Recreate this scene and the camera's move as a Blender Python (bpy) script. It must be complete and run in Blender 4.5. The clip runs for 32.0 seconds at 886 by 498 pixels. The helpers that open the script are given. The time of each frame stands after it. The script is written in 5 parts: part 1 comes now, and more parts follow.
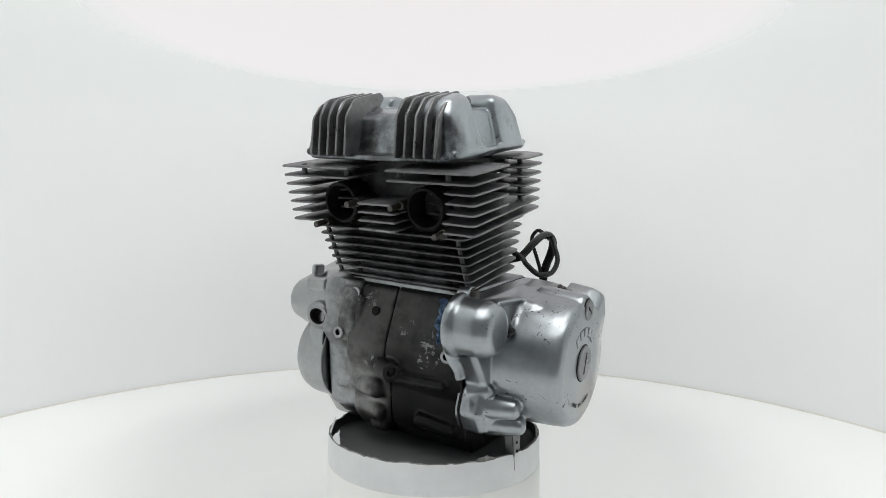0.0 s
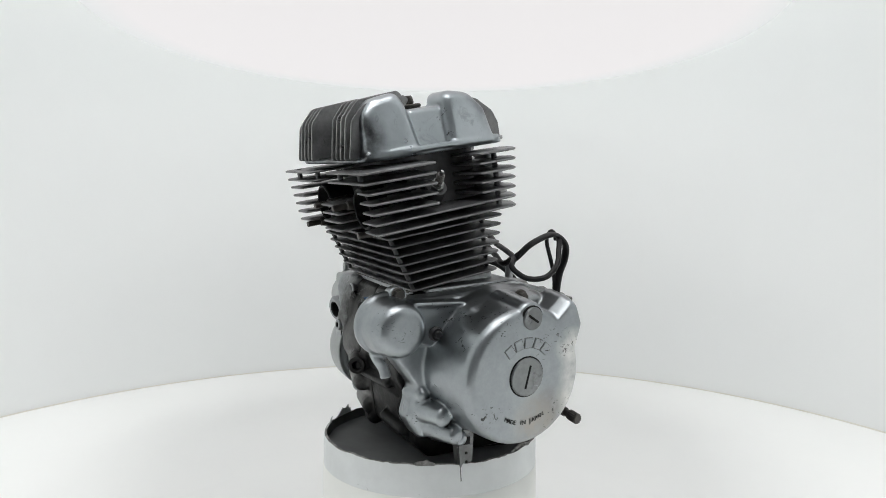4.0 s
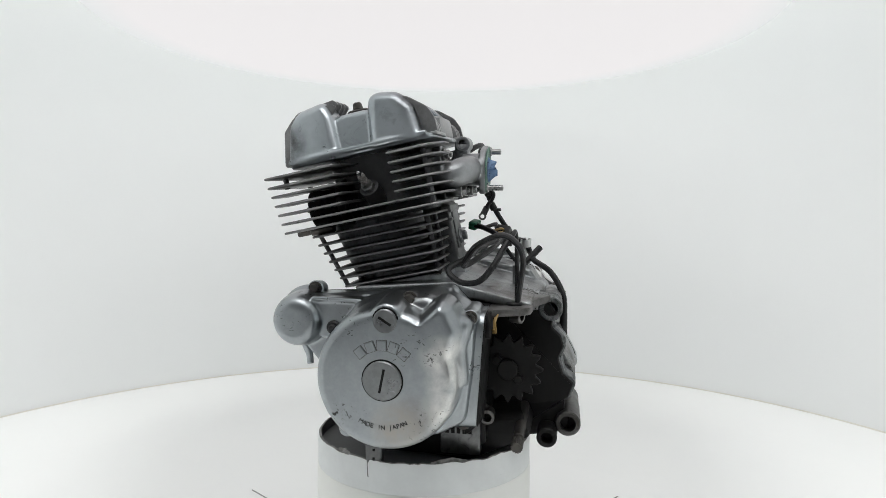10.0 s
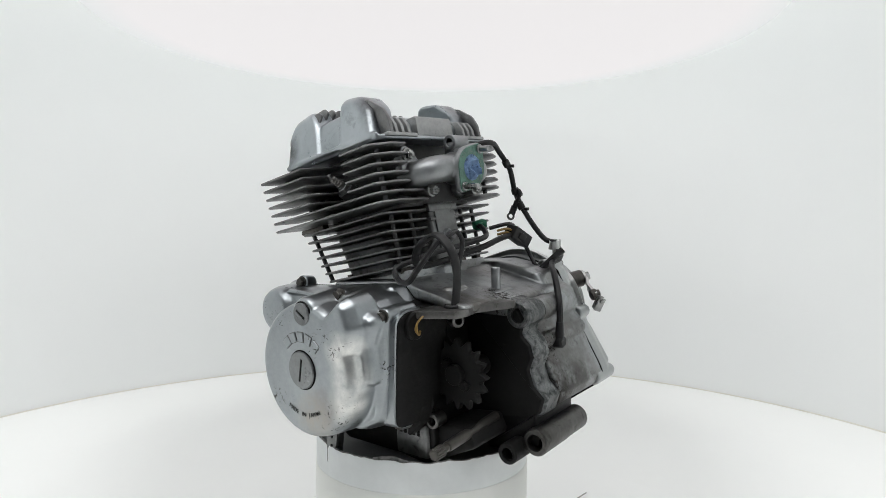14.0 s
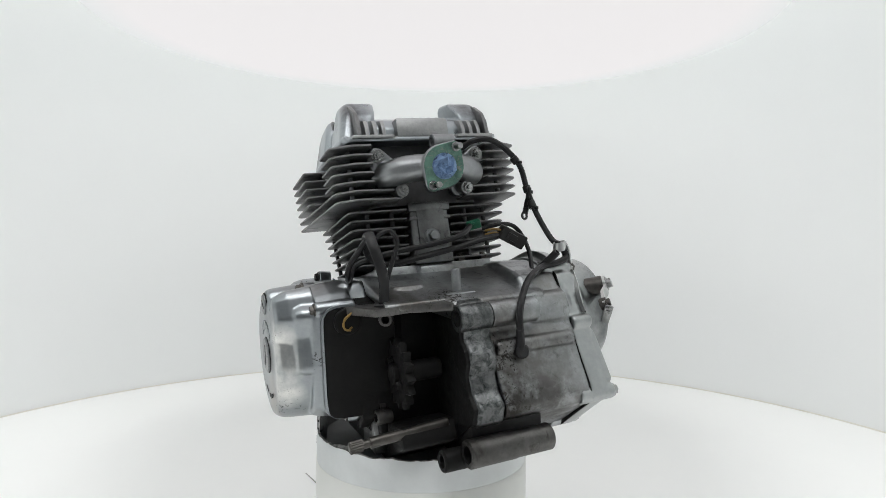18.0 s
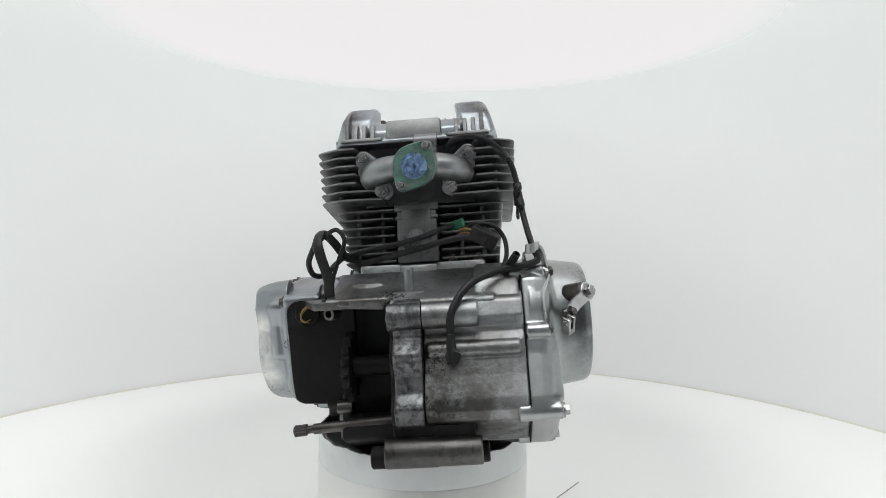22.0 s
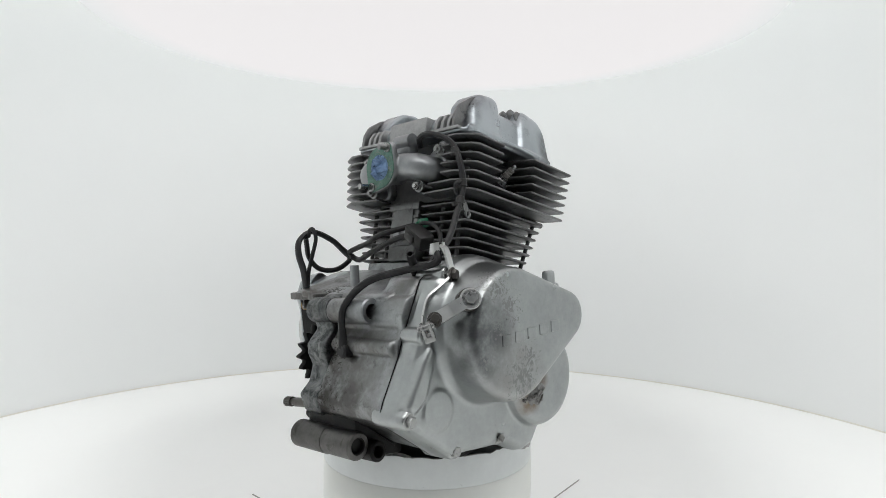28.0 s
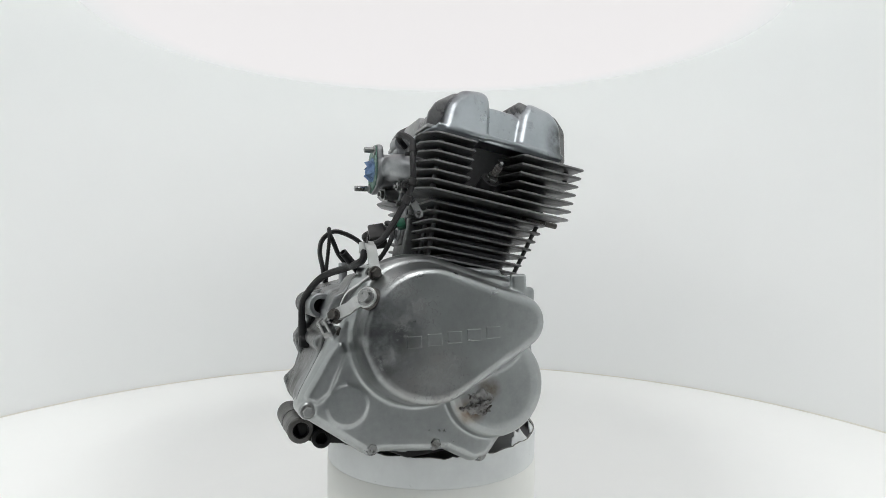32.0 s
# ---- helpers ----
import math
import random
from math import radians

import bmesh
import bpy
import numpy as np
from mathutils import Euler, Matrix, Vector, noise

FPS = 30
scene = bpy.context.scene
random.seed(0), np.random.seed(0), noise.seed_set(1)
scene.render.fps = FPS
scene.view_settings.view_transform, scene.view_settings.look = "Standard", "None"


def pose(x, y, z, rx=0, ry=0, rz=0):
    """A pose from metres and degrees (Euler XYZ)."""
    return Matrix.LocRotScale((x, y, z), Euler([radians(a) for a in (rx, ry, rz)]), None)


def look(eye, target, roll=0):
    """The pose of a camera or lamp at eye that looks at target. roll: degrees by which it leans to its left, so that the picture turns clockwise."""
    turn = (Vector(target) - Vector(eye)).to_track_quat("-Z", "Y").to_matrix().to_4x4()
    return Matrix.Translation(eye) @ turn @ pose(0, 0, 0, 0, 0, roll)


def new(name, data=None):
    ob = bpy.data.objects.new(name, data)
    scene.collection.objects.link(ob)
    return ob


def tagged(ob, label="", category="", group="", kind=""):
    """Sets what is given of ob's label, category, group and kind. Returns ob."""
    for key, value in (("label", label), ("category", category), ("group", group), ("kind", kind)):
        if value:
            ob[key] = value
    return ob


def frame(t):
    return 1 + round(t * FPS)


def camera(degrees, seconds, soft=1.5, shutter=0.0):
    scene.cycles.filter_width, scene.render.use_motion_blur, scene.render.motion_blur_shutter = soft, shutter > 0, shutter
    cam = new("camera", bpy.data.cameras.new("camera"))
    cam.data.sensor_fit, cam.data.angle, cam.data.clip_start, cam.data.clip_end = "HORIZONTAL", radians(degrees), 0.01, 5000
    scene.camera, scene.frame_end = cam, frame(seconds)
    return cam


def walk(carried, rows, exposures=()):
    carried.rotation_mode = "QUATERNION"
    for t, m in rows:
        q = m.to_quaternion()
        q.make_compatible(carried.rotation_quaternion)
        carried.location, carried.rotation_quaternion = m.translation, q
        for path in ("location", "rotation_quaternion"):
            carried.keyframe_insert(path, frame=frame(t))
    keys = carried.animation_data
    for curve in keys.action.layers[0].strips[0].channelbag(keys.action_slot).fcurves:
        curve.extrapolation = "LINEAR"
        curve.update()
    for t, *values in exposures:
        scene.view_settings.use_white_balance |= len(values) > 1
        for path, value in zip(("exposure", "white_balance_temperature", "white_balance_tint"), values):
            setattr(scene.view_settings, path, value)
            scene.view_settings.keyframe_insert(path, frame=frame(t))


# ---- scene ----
# Camera: stands still before a round white photo booth; the turntable turns.
cam = camera(68.174, 32.0, soft=0.7)
EYE = Vector((0.0, -0.8, 0.457))
YAW, PITCH, ROLL = math.degrees(0.017545), math.degrees(-0.037761), math.degrees(0.008625)
CAMERA_POSE = Matrix.Translation(EYE) @ pose(0, 0, 0, 90 + PITCH, 0, -YAW) @ pose(0, 0, 0, 0, 0, ROLL)
walk(cam, [(0.0, CAMERA_POSE), (32.0, CAMERA_POSE)])

# Light: a luminous ceiling over white walls plus unseen fill lamps, open and dim behind the camera.
world = bpy.data.worlds.new("world")
scene.world = world
world.use_nodes = True
world.node_tree.nodes["Background"].inputs[0].default_value = (0.8, 0.9, 1.0, 1)
world.node_tree.nodes["Background"].inputs[1].default_value = 0.05


def area(name, m, size, power, color=(1, 1, 1)):
    lamp = bpy.data.lights.new(name, "AREA")
    lamp.shape, lamp.size, lamp.size_y = "RECTANGLE", size[0], size[1]
    lamp.energy, lamp.color, lamp.spread = power, color, radians(115)
    ob = new(name, lamp)
    ob.matrix_world = m
    return ob


# unseen lamps added as fill: high above the panel-to-wall gap, one over the opening
for sx, power in ((-1, 6.7), (1, 5.4)):
    area("unseen_fill_lamp", look((sx * 0.60, 0.20, 2.95), (sx * 0.60, 0.2001, 0)), (0.6, 1.2), power, (0.985, 0.985, 0.977))
area("unseen_fill_lamp", look((0, -0.55, 2.95), (0, -0.5499, 0)), (1.2, 0.6), 6.4, (0.985, 0.985, 0.977))
area("unseen_fill_lamp", look((0, 1.17, 2.95), (0, 1.1701, 0)), (0.9, 0.2), 2.2, (0.985, 0.985, 0.977))
area("opening_fill_lamp", look((0, -0.85, 1.7), (0, 0.2, 0.1)), (1.3, 0.4), 2.9, (0.985, 0.985, 0.977))


# ---- materials ----
def nodes_of(name):
    m = bpy.data.materials.new(name)
    m.use_nodes = True
    nt = m.node_tree
    return m, nt, nt.nodes["Principled BSDF"]


def noise_tex(nt, scale, detail=4.0, rough=0.6, stretch=None, dist=0.0):
    co = nt.nodes.new("ShaderNodeTexCoord")
    n = nt.nodes.new("ShaderNodeTexNoise")
    n.inputs["Scale"].default_value, n.inputs["Detail"].default_value = scale, detail
    n.inputs["Roughness"].default_value, n.inputs["Distortion"].default_value = rough, dist
    if stretch:
        mp = nt.nodes.new("ShaderNodeMapping")
        mp.inputs["Scale"].default_value = stretch
        nt.links.new(co.outputs["Object"], mp.inputs["Vector"])
        nt.links.new(mp.outputs["Vector"], n.inputs["Vector"])
    else:
        nt.links.new(co.outputs["Object"], n.inputs["Vector"])
    return n.outputs["Fac"]


def ramp(nt, fac, stops):
    r = nt.nodes.new("ShaderNodeValToRGB")
    el = r.color_ramp.elements
    while len(el) < len(stops):
        el.new(0.5)
    for e, (p, c) in zip(el, stops):
        e.position, e.color = p, (c[0], c[1], c[2], 1) if hasattr(c, "__len__") else (c, c, c, 1)
    nt.links.new(fac, r.inputs["Fac"])
    return r.outputs["Color"]


def mix(nt, fac, a, b, mode="MIX"):
    x = nt.nodes.new("ShaderNodeMix")
    x.data_type, x.blend_type = "RGBA", mode
    for sock, v in ((x.inputs["Factor"], fac), (x.inputs["A"], a), (x.inputs["B"], b)):
        if hasattr(v, "is_output"):
            nt.links.new(v, sock)
        elif hasattr(v, "__len__"):
            sock.default_value = (v[0], v[1], v[2], 1)
        else:
            sock.default_value = v
    return x.outputs["Result"]


def bump(nt, bsdf, height, strength, distance=0.001):
    b = nt.nodes.new("ShaderNodeBump")
    b.inputs["Strength"].default_value, b.inputs["Distance"].default_value = strength, distance
    nt.links.new(height, b.inputs["Height"])
    nt.links.new(b.outputs["Normal"], bsdf.inputs["Normal"])


def metal(name, light, dark, rough, metallic=1.0, stain=(0.05, 0.045, 0.04), stain_at=(0.62, 0.72), stain_scale=30.0,
          grain=400.0, relief=0.15, spread=0.12, nicks=0.0, streak=None, wear=(), wear_at=0.62, wear_scale=120, fine_dark=0.72, halo=(), smear=0.85, worn_rough=0.6):
    """Bare or oxidised metal: broad tone changes, fine grain, dark grime spots."""
    m, nt, b = nodes_of(name)
    broad = ramp(nt, noise_tex(nt, 14, 5, 0.6), [(0.3, dark), (0.7, light)])
    fine = ramp(nt, noise_tex(nt, 160, 4, 0.7), [(0.3, fine_dark), (0.7, 1.0)])
    base = mix(nt, 1.0, broad, fine, "MULTIPLY")
    spot = ramp(nt, noise_tex(nt, stain_scale, 8, 0.72, dist=0.6), [(stain_at[0], 0.0), (stain_at[1], 1.0)])
    if streak:
        # smeared dirt that runs one way
        run = ramp(nt, noise_tex(nt, 9, 6, 0.7, stretch=streak, dist=0.8), [(0.42, 0.0), (0.72, smear)])
        base = mix(nt, run, base, stain)
    if nicks:
        # short dark nicks in patches
        a = ramp(nt, noise_tex(nt, 130, 2, 0.5, stretch=(1, 1.0, 2.2), dist=1.5), [(0.66, 0.0), (0.69, 1.0)])
        c = ramp(nt, noise_tex(nt, 22, 3, 0.6), [(0.62 - nicks, 0.0), (0.70 - nicks, 1.0)])
        spot = mix(nt, 1.0, spot, mix(nt, 1.0, a, c, "MULTIPLY"), "LIGHTEN")
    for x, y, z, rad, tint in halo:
        # soft-edged patch of a lighter or darker colour
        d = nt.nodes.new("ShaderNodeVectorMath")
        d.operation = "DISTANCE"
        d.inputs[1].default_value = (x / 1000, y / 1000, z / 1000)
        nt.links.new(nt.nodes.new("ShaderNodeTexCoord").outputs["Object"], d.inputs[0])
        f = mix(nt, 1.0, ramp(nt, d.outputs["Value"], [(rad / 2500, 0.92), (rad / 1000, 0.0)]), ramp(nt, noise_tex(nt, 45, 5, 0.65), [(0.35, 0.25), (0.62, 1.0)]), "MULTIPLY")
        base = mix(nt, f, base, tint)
    if wear:
        # flaked and scratched patches at given places (x, y, z, radius in mm)
        co = nt.nodes.new("ShaderNodeTexCoord")
        total = None
        for x, y, z, rad in wear:
            d = nt.nodes.new("ShaderNodeVectorMath")
            d.operation = "DISTANCE"
            d.inputs[1].default_value = (x / 1000, y / 1000, z / 1000)
            nt.links.new(co.outputs["Object"], d.inputs[0])
            f = ramp(nt, d.outputs["Value"], [(0.0, 0.26), (rad / 1000, 0.0)])
            total = f if total is None else mix(nt, 1.0, total, f, "LIGHTEN")
        s = mix(nt, 1.0, noise_tex(nt, wear_scale, 6, 0.7, dist=0.8), total, "ADD")
        flake = ramp(nt, s, [(wear_at, 0.0), (wear_at + 0.05, 1.0)])
        spot = mix(nt, 1.0, spot, flake, "LIGHTEN")
    nt.links.new(mix(nt, spot, base, stain), b.inputs["Base Color"])
    r = ramp(nt, noise_tex(nt, 40, 6, 0.65), [(0.3, max(0.05, rough - spread)), (0.7, rough + spread)])
    nt.links.new(mix(nt, spot, r, (worn_rough,) * 3), b.inputs["Roughness"])
    b.inputs["Metallic"].default_value = metallic
    bump(nt, b, noise_tex(nt, grain, 3, 0.6), relief, 0.0006)
    return m


def paint(name, light, dark, rough, scale=20.0, relief=0.1, grain=250.0, metallic=0.0, spec=0.5, dirt=None):
    m, nt, b = nodes_of(name)
    base = ramp(nt, noise_tex(nt, scale, 6, 0.65), [(0.32, dark), (0.7, light)])
    if dirt:
        # scattered scuffs and smudges: scale, threshold, colour
        base = mix(nt, ramp(nt, noise_tex(nt, dirt[0], 6, 0.7, stretch=(1, 1, 1.6), dist=1.0), [(dirt[1], 0.0), (dirt[1] + 0.06, 0.8)]), base, dirt[2])
    nt.links.new(base, b.inputs["Base Color"])
    nt.links.new(ramp(nt, noise_tex(nt, scale * 3, 4, 0.6), [(0.3, rough - 0.08), (0.7, rough + 0.1)]), b.inputs["Roughness"])
    b.inputs["Metallic"].default_value = metallic
    b.inputs["Specular IOR Level"].default_value = spec
    bump(nt, b, noise_tex(nt, grain, 3, 0.6), relief, 0.0006)
    return m


def on_head(u, v, w, r):
    """A place on the leaning top end, given across, forwards and along the bores."""
    c, k = math.cos(radians(11.5)), math.sin(radians(11.5))
    return (u, v * c + w * k, w * c - v * k, r)


ALU = metal("polished_aluminium", (0.46, 0.49, 0.515), (0.33, 0.36, 0.38), 0.29, stain=(0.06, 0.058, 0.056), stain_at=(0.57, 0.92), stain_scale=42, nicks=0.0, spread=0.02, relief=0.02, fine_dark=0.95, worn_rough=0.4,
          wear=[on_head(*q) for q in ((-78, -20, 318, 20), (-88, -19, 300, 14), (84, -20, 318, 22), (92, -72, 322, 20), (92, 84, 292, 24), (-90, 84, 292, 24), (60, 0, 333, 26), (3, -40, 333, 40))], wear_at=0.74, wear_scale=160,
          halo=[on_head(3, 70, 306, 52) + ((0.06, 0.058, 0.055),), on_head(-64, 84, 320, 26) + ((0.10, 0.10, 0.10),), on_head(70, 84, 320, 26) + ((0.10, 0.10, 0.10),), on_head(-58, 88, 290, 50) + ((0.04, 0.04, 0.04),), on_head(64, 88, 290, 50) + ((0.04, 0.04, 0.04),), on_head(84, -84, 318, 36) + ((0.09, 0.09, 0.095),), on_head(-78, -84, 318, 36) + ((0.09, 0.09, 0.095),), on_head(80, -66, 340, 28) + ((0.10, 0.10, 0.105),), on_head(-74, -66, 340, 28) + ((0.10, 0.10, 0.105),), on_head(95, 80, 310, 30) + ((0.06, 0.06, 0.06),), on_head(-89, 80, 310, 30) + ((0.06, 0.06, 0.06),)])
ALU_COVER = metal("scuffed_aluminium", (0.37, 0.395, 0.41), (0.29, 0.31, 0.325), 0.31, stain=(0.06, 0.06, 0.06), stain_at=(0.74, 0.79), nicks=0.08, relief=0.04, spread=0.03, fine_dark=0.88, worn_rough=0.36,
                  wear=((-135, 52, 112, 34), (-185, 45, 30, 34), (-190, -40, 20, 46), (-150, -78, 70, 30), (-120, 110, 130, 26), (-165, 60, 100, 36), (-191, -45, 85, 24)), wear_at=0.77, wear_scale=170,
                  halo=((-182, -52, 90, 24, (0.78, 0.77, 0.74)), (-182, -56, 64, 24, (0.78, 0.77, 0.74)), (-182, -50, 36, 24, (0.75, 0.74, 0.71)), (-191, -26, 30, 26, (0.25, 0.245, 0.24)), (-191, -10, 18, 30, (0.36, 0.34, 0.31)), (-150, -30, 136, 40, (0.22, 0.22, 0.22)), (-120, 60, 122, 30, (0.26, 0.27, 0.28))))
ALU_MATT = metal("matt_cast_aluminium", (0.47, 0.475, 0.475), (0.33, 0.335, 0.335), 0.5, stain=(0.08, 0.08, 0.08), stain_at=(0.62, 0.80), stain_scale=60, relief=0.3, spread=0.06, fine_dark=0.8)
PLUG = metal("dull_scratched_plug", (0.27, 0.28, 0.285), (0.17, 0.175, 0.18), 0.36, stain=(0.42, 0.44, 0.45), stain_at=(0.60, 0.66), stain_scale=60, relief=0.3, fine_dark=0.8)
ALU_DULL = metal("satin_aluminium", (0.38, 0.39, 0.40), (0.25, 0.258, 0.265), 0.42, stain_at=(0.66, 0.80), relief=0.2, spread=0.06, fine_dark=0.85)
ALU_CAST = metal("cast_aluminium", (0.52, 0.54, 0.55), (0.31, 0.325, 0.335), 0.45, stain=(0.05, 0.047, 0.044), stain_at=(0.55, 0.80), stain_scale=85, relief=0.55, grain=240, streak=(3, 1, 0.6), smear=0.28,
                 wear=((15, -172, 5, 60), (20, -150, 60, 40), (-20, -120, 125, 40)), wear_at=0.70, wear_scale=220,
                 halo=((14, -160, 20, 75, (0.07, 0.065, 0.06)), (10, -148, 80, 46, (0.12, 0.115, 0.11)), (-60, -110, 122, 60, (0.12, 0.11, 0.10)), (40, -60, 140, 50, (0.24, 0.235, 0.23)), (80, -160, 4, 50, (0.16, 0.15, 0.145)), (34, -170, -2, 60, (0.05, 0.047, 0.044)), (62, -152, 62, 44, (0.14, 0.135, 0.13)), (24, -140, 112, 40, (0.12, 0.115, 0.11)), (100, -120, 120, 36, (0.20, 0.195, 0.19)), (40, -140, -24, 62, (0.03, 0.029, 0.028)), (60, 88, 106, 46, (0.07, 0.068, 0.066)), (62, 92, 78, 44, (0.08, 0.078, 0.076)), (62, 84, 50, 42, (0.07, 0.068, 0.066)), (64, 70, 10, 40, (0.12, 0.118, 0.115)), (92, -130, -16, 50, (0.03, 0.029, 0.028)), (60, -172, 8, 40, (0.10, 0.098, 0.095)), (96, -150, 66, 34, (0.16, 0.16, 0.155))))
ALU_FLAKY = metal("flaking_grimy_aluminium", (0.29, 0.298, 0.302), (0.10, 0.102, 0.104), 0.40, stain=(0.03, 0.036, 0.035), stain_at=(0.43, 0.66), stain_scale=130, relief=0.8, grain=160, streak=(2, 1, 0.5))
ALU_STAINED = metal("brown_stained_aluminium", (0.20, 0.195, 0.19), (0.07, 0.068, 0.065), 0.45, stain=(0.03, 0.027, 0.024), stain_at=(0.55, 0.72), stain_scale=60, relief=0.5, grain=200)
ALU_GRIME = metal("oily_cast_aluminium", (0.026, 0.026, 0.026), (0.010, 0.010, 0.0102), 0.45, metallic=0.85, stain=(0.24, 0.24, 0.24),
                  stain_at=(0.72, 0.80), relief=0.6, grain=170, wear=((-50, 98, 66, 40), (-20, 95, 90, 30), (40, 84, 110, 26), (20, 92, 40, 30)), wear_at=0.73,
                  halo=((46, 76, 8, 44, (0.26, 0.258, 0.255)), (44, 68, -24, 38, (0.24, 0.238, 0.235)), (50, 88, 60, 36, (0.15, 0.15, 0.147)), (-60, 92, 90, 50, (0.06, 0.06, 0.06)), (0, 86, 104, 60, (0.065, 0.064, 0.062)), (34, 82, 84, 52, (0.085, 0.084, 0.082))))
BLACK_OIL = paint("black_oily_metal", (0.013, 0.0128, 0.0126), (0.007, 0.007, 0.007), 0.5, 30, 0.6, 180, spec=0.14, dirt=(34, 0.66, (0.034, 0.032, 0.031)))
TUNNEL = metal("smoked_aluminium", (0.26, 0.265, 0.265), (0.15, 0.152, 0.152), 0.42, stain=(0.04, 0.04, 0.04), stain_at=(0.55, 0.72), stain_scale=60, relief=0.5, grain=220)
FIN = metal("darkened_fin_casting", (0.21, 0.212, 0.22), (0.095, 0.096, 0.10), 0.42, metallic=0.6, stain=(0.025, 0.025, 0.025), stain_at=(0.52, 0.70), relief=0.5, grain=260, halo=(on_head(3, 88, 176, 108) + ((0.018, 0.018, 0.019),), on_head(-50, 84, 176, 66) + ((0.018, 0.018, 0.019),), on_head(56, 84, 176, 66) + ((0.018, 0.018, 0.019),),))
FIN_HEAD = metal("oxidised_head_fin", (0.25, 0.252, 0.26), (0.115, 0.116, 0.12), 0.42, metallic=0.6, stain=(0.03, 0.03, 0.03), stain_at=(0.55, 0.72), stain_scale=50, relief=0.5, grain=260)
# darker casting for head core, plug seats and studs, blackest at the front
DARK_CAST = metal("dark_casting", (0.12, 0.12, 0.122), (0.05, 0.05, 0.051), 0.5, metallic=0.5, stain=(0.12, 0.12, 0.12), stain_at=(0.66, 0.8), relief=0.5, grain=260, halo=(on_head(3, 60, 240, 100) + ((0.015, 0.015, 0.015),),))
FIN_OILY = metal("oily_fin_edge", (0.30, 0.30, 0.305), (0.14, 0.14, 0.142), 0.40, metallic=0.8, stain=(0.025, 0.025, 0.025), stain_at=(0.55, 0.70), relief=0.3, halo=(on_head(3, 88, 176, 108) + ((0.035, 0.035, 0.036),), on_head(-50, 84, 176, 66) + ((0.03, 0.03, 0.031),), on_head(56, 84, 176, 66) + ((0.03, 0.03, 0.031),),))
FIN_COVER = metal("worn_black_cover_fin", (0.30, 0.30, 0.302), (0.15, 0.15, 0.152), 0.36, metallic=0.75, stain=(0.05, 0.05, 0.05), stain_at=(0.58, 0.72), stain_scale=60, relief=0.3)
FIN_EDGE = metal("worn_fin_edge", (0.31, 0.31, 0.315), (0.15, 0.15, 0.152), 0.40, metallic=0.8, stain=(0.03, 0.03, 0.03), stain_at=(0.58, 0.7), relief=0.3)
STEEL = metal("plated_steel", (0.44, 0.445, 0.44), (0.28, 0.283, 0.28), 0.32, stain_at=(0.6, 0.72))
ZINC = metal("bright_zinc_plate", (0.62, 0.625, 0.62), (0.48, 0.485, 0.48), 0.36, metallic=0.95, stain_at=(0.68, 0.78), relief=0.1, fine_dark=0.9)
STEEL_DARK = metal("dark_steel", (0.14, 0.13, 0.12), (0.05, 0.048, 0.045), 0.42, metallic=0.8)
RUBBER = paint("black_rubber", (0.013, 0.013, 0.0142), (0.008, 0.008, 0.0088), 0.45, 40, 0.2, spec=0.35)
PLASTIC = paint("black_plastic", (0.016, 0.0155, 0.0155), (0.010, 0.0095, 0.0095), 0.42, 30, 0.1, spec=0.35)
GREEN = paint("green_plastic", (0.02, 0.16, 0.085), (0.012, 0.10, 0.055), 0.4, 40)
GASKET = paint("green_gasket_paste", (0.13, 0.27, 0.21), (0.03, 0.07, 0.055), 0.5, 60, 0.7, dirt=(60, 0.56, (0.20, 0.21, 0.19)))
TAPE = paint("blue_paper_rag", (0.26, 0.40, 0.62), (0.05, 0.10, 0.22), 0.7, 90, 0.6, dirt=(70, 0.58, (0.012, 0.02, 0.045)))
PORCELAIN = paint("spark_plug_porcelain", (0.20, 0.19, 0.18), (0.08, 0.075, 0.07), 0.3, 60)
YELLOW = paint("yellow_wire", (0.34, 0.21, 0.05), (0.16, 0.10, 0.03), 0.45, 60)
INK = paint("black_ink", (0.02, 0.02, 0.022), (0.012, 0.012, 0.012), 0.55, 60)
SLEEVE = paint("cream_white_sleeve", (0.90, 0.905, 0.875), (0.86, 0.865, 0.83), 0.5, 8, 0.1, 120, dirt=(30, 0.73, (0.6, 0.595, 0.57)))
BUCKET = paint("white_painted_tube", (0.80, 0.825, 0.825), (0.68, 0.70, 0.70), 0.5, 12, 0.15, 120, dirt=(38, 0.665, (0.44, 0.445, 0.44)))
TORN = paint("torn_dirty_edge", (0.45, 0.44, 0.42), (0.05, 0.05, 0.05), 0.8, 90, 0.8, 200)
CARD = paint("grey_board", (0.125, 0.13, 0.13), (0.095, 0.098, 0.098), 0.8, 10, 0.1)
# two near-black halos: bare patches, their dark reflection put into the colour
ALU_DOME = metal("worn_lacquered_aluminium", (0.41, 0.425, 0.425), (0.325, 0.34, 0.34), 0.32, stain=(0.25, 0.253, 0.254), stain_at=(0.74, 0.80), stain_scale=26, relief=0.13, spread=0.05, fine_dark=0.88,
                 wear=((183, -86, 124, 32), (183, -70, 104, 34), (183, -52, 34, 46), (183, -40, 52, 30), (183, -86, 92, 24), (182, -100, 60, 22)), wear_at=0.68, wear_scale=260,
                 halo=((158, 10, 19, 15, (0.10, 0.055, 0.025)), (158, -10, 0, 18, (0.13, 0.08, 0.04)), (183, -106, 92, 48, (0.11, 0.114, 0.118)), (183, -98, 66, 48, (0.11, 0.114, 0.118)), (183, -60, 36, 50, (0.27, 0.265, 0.26))))
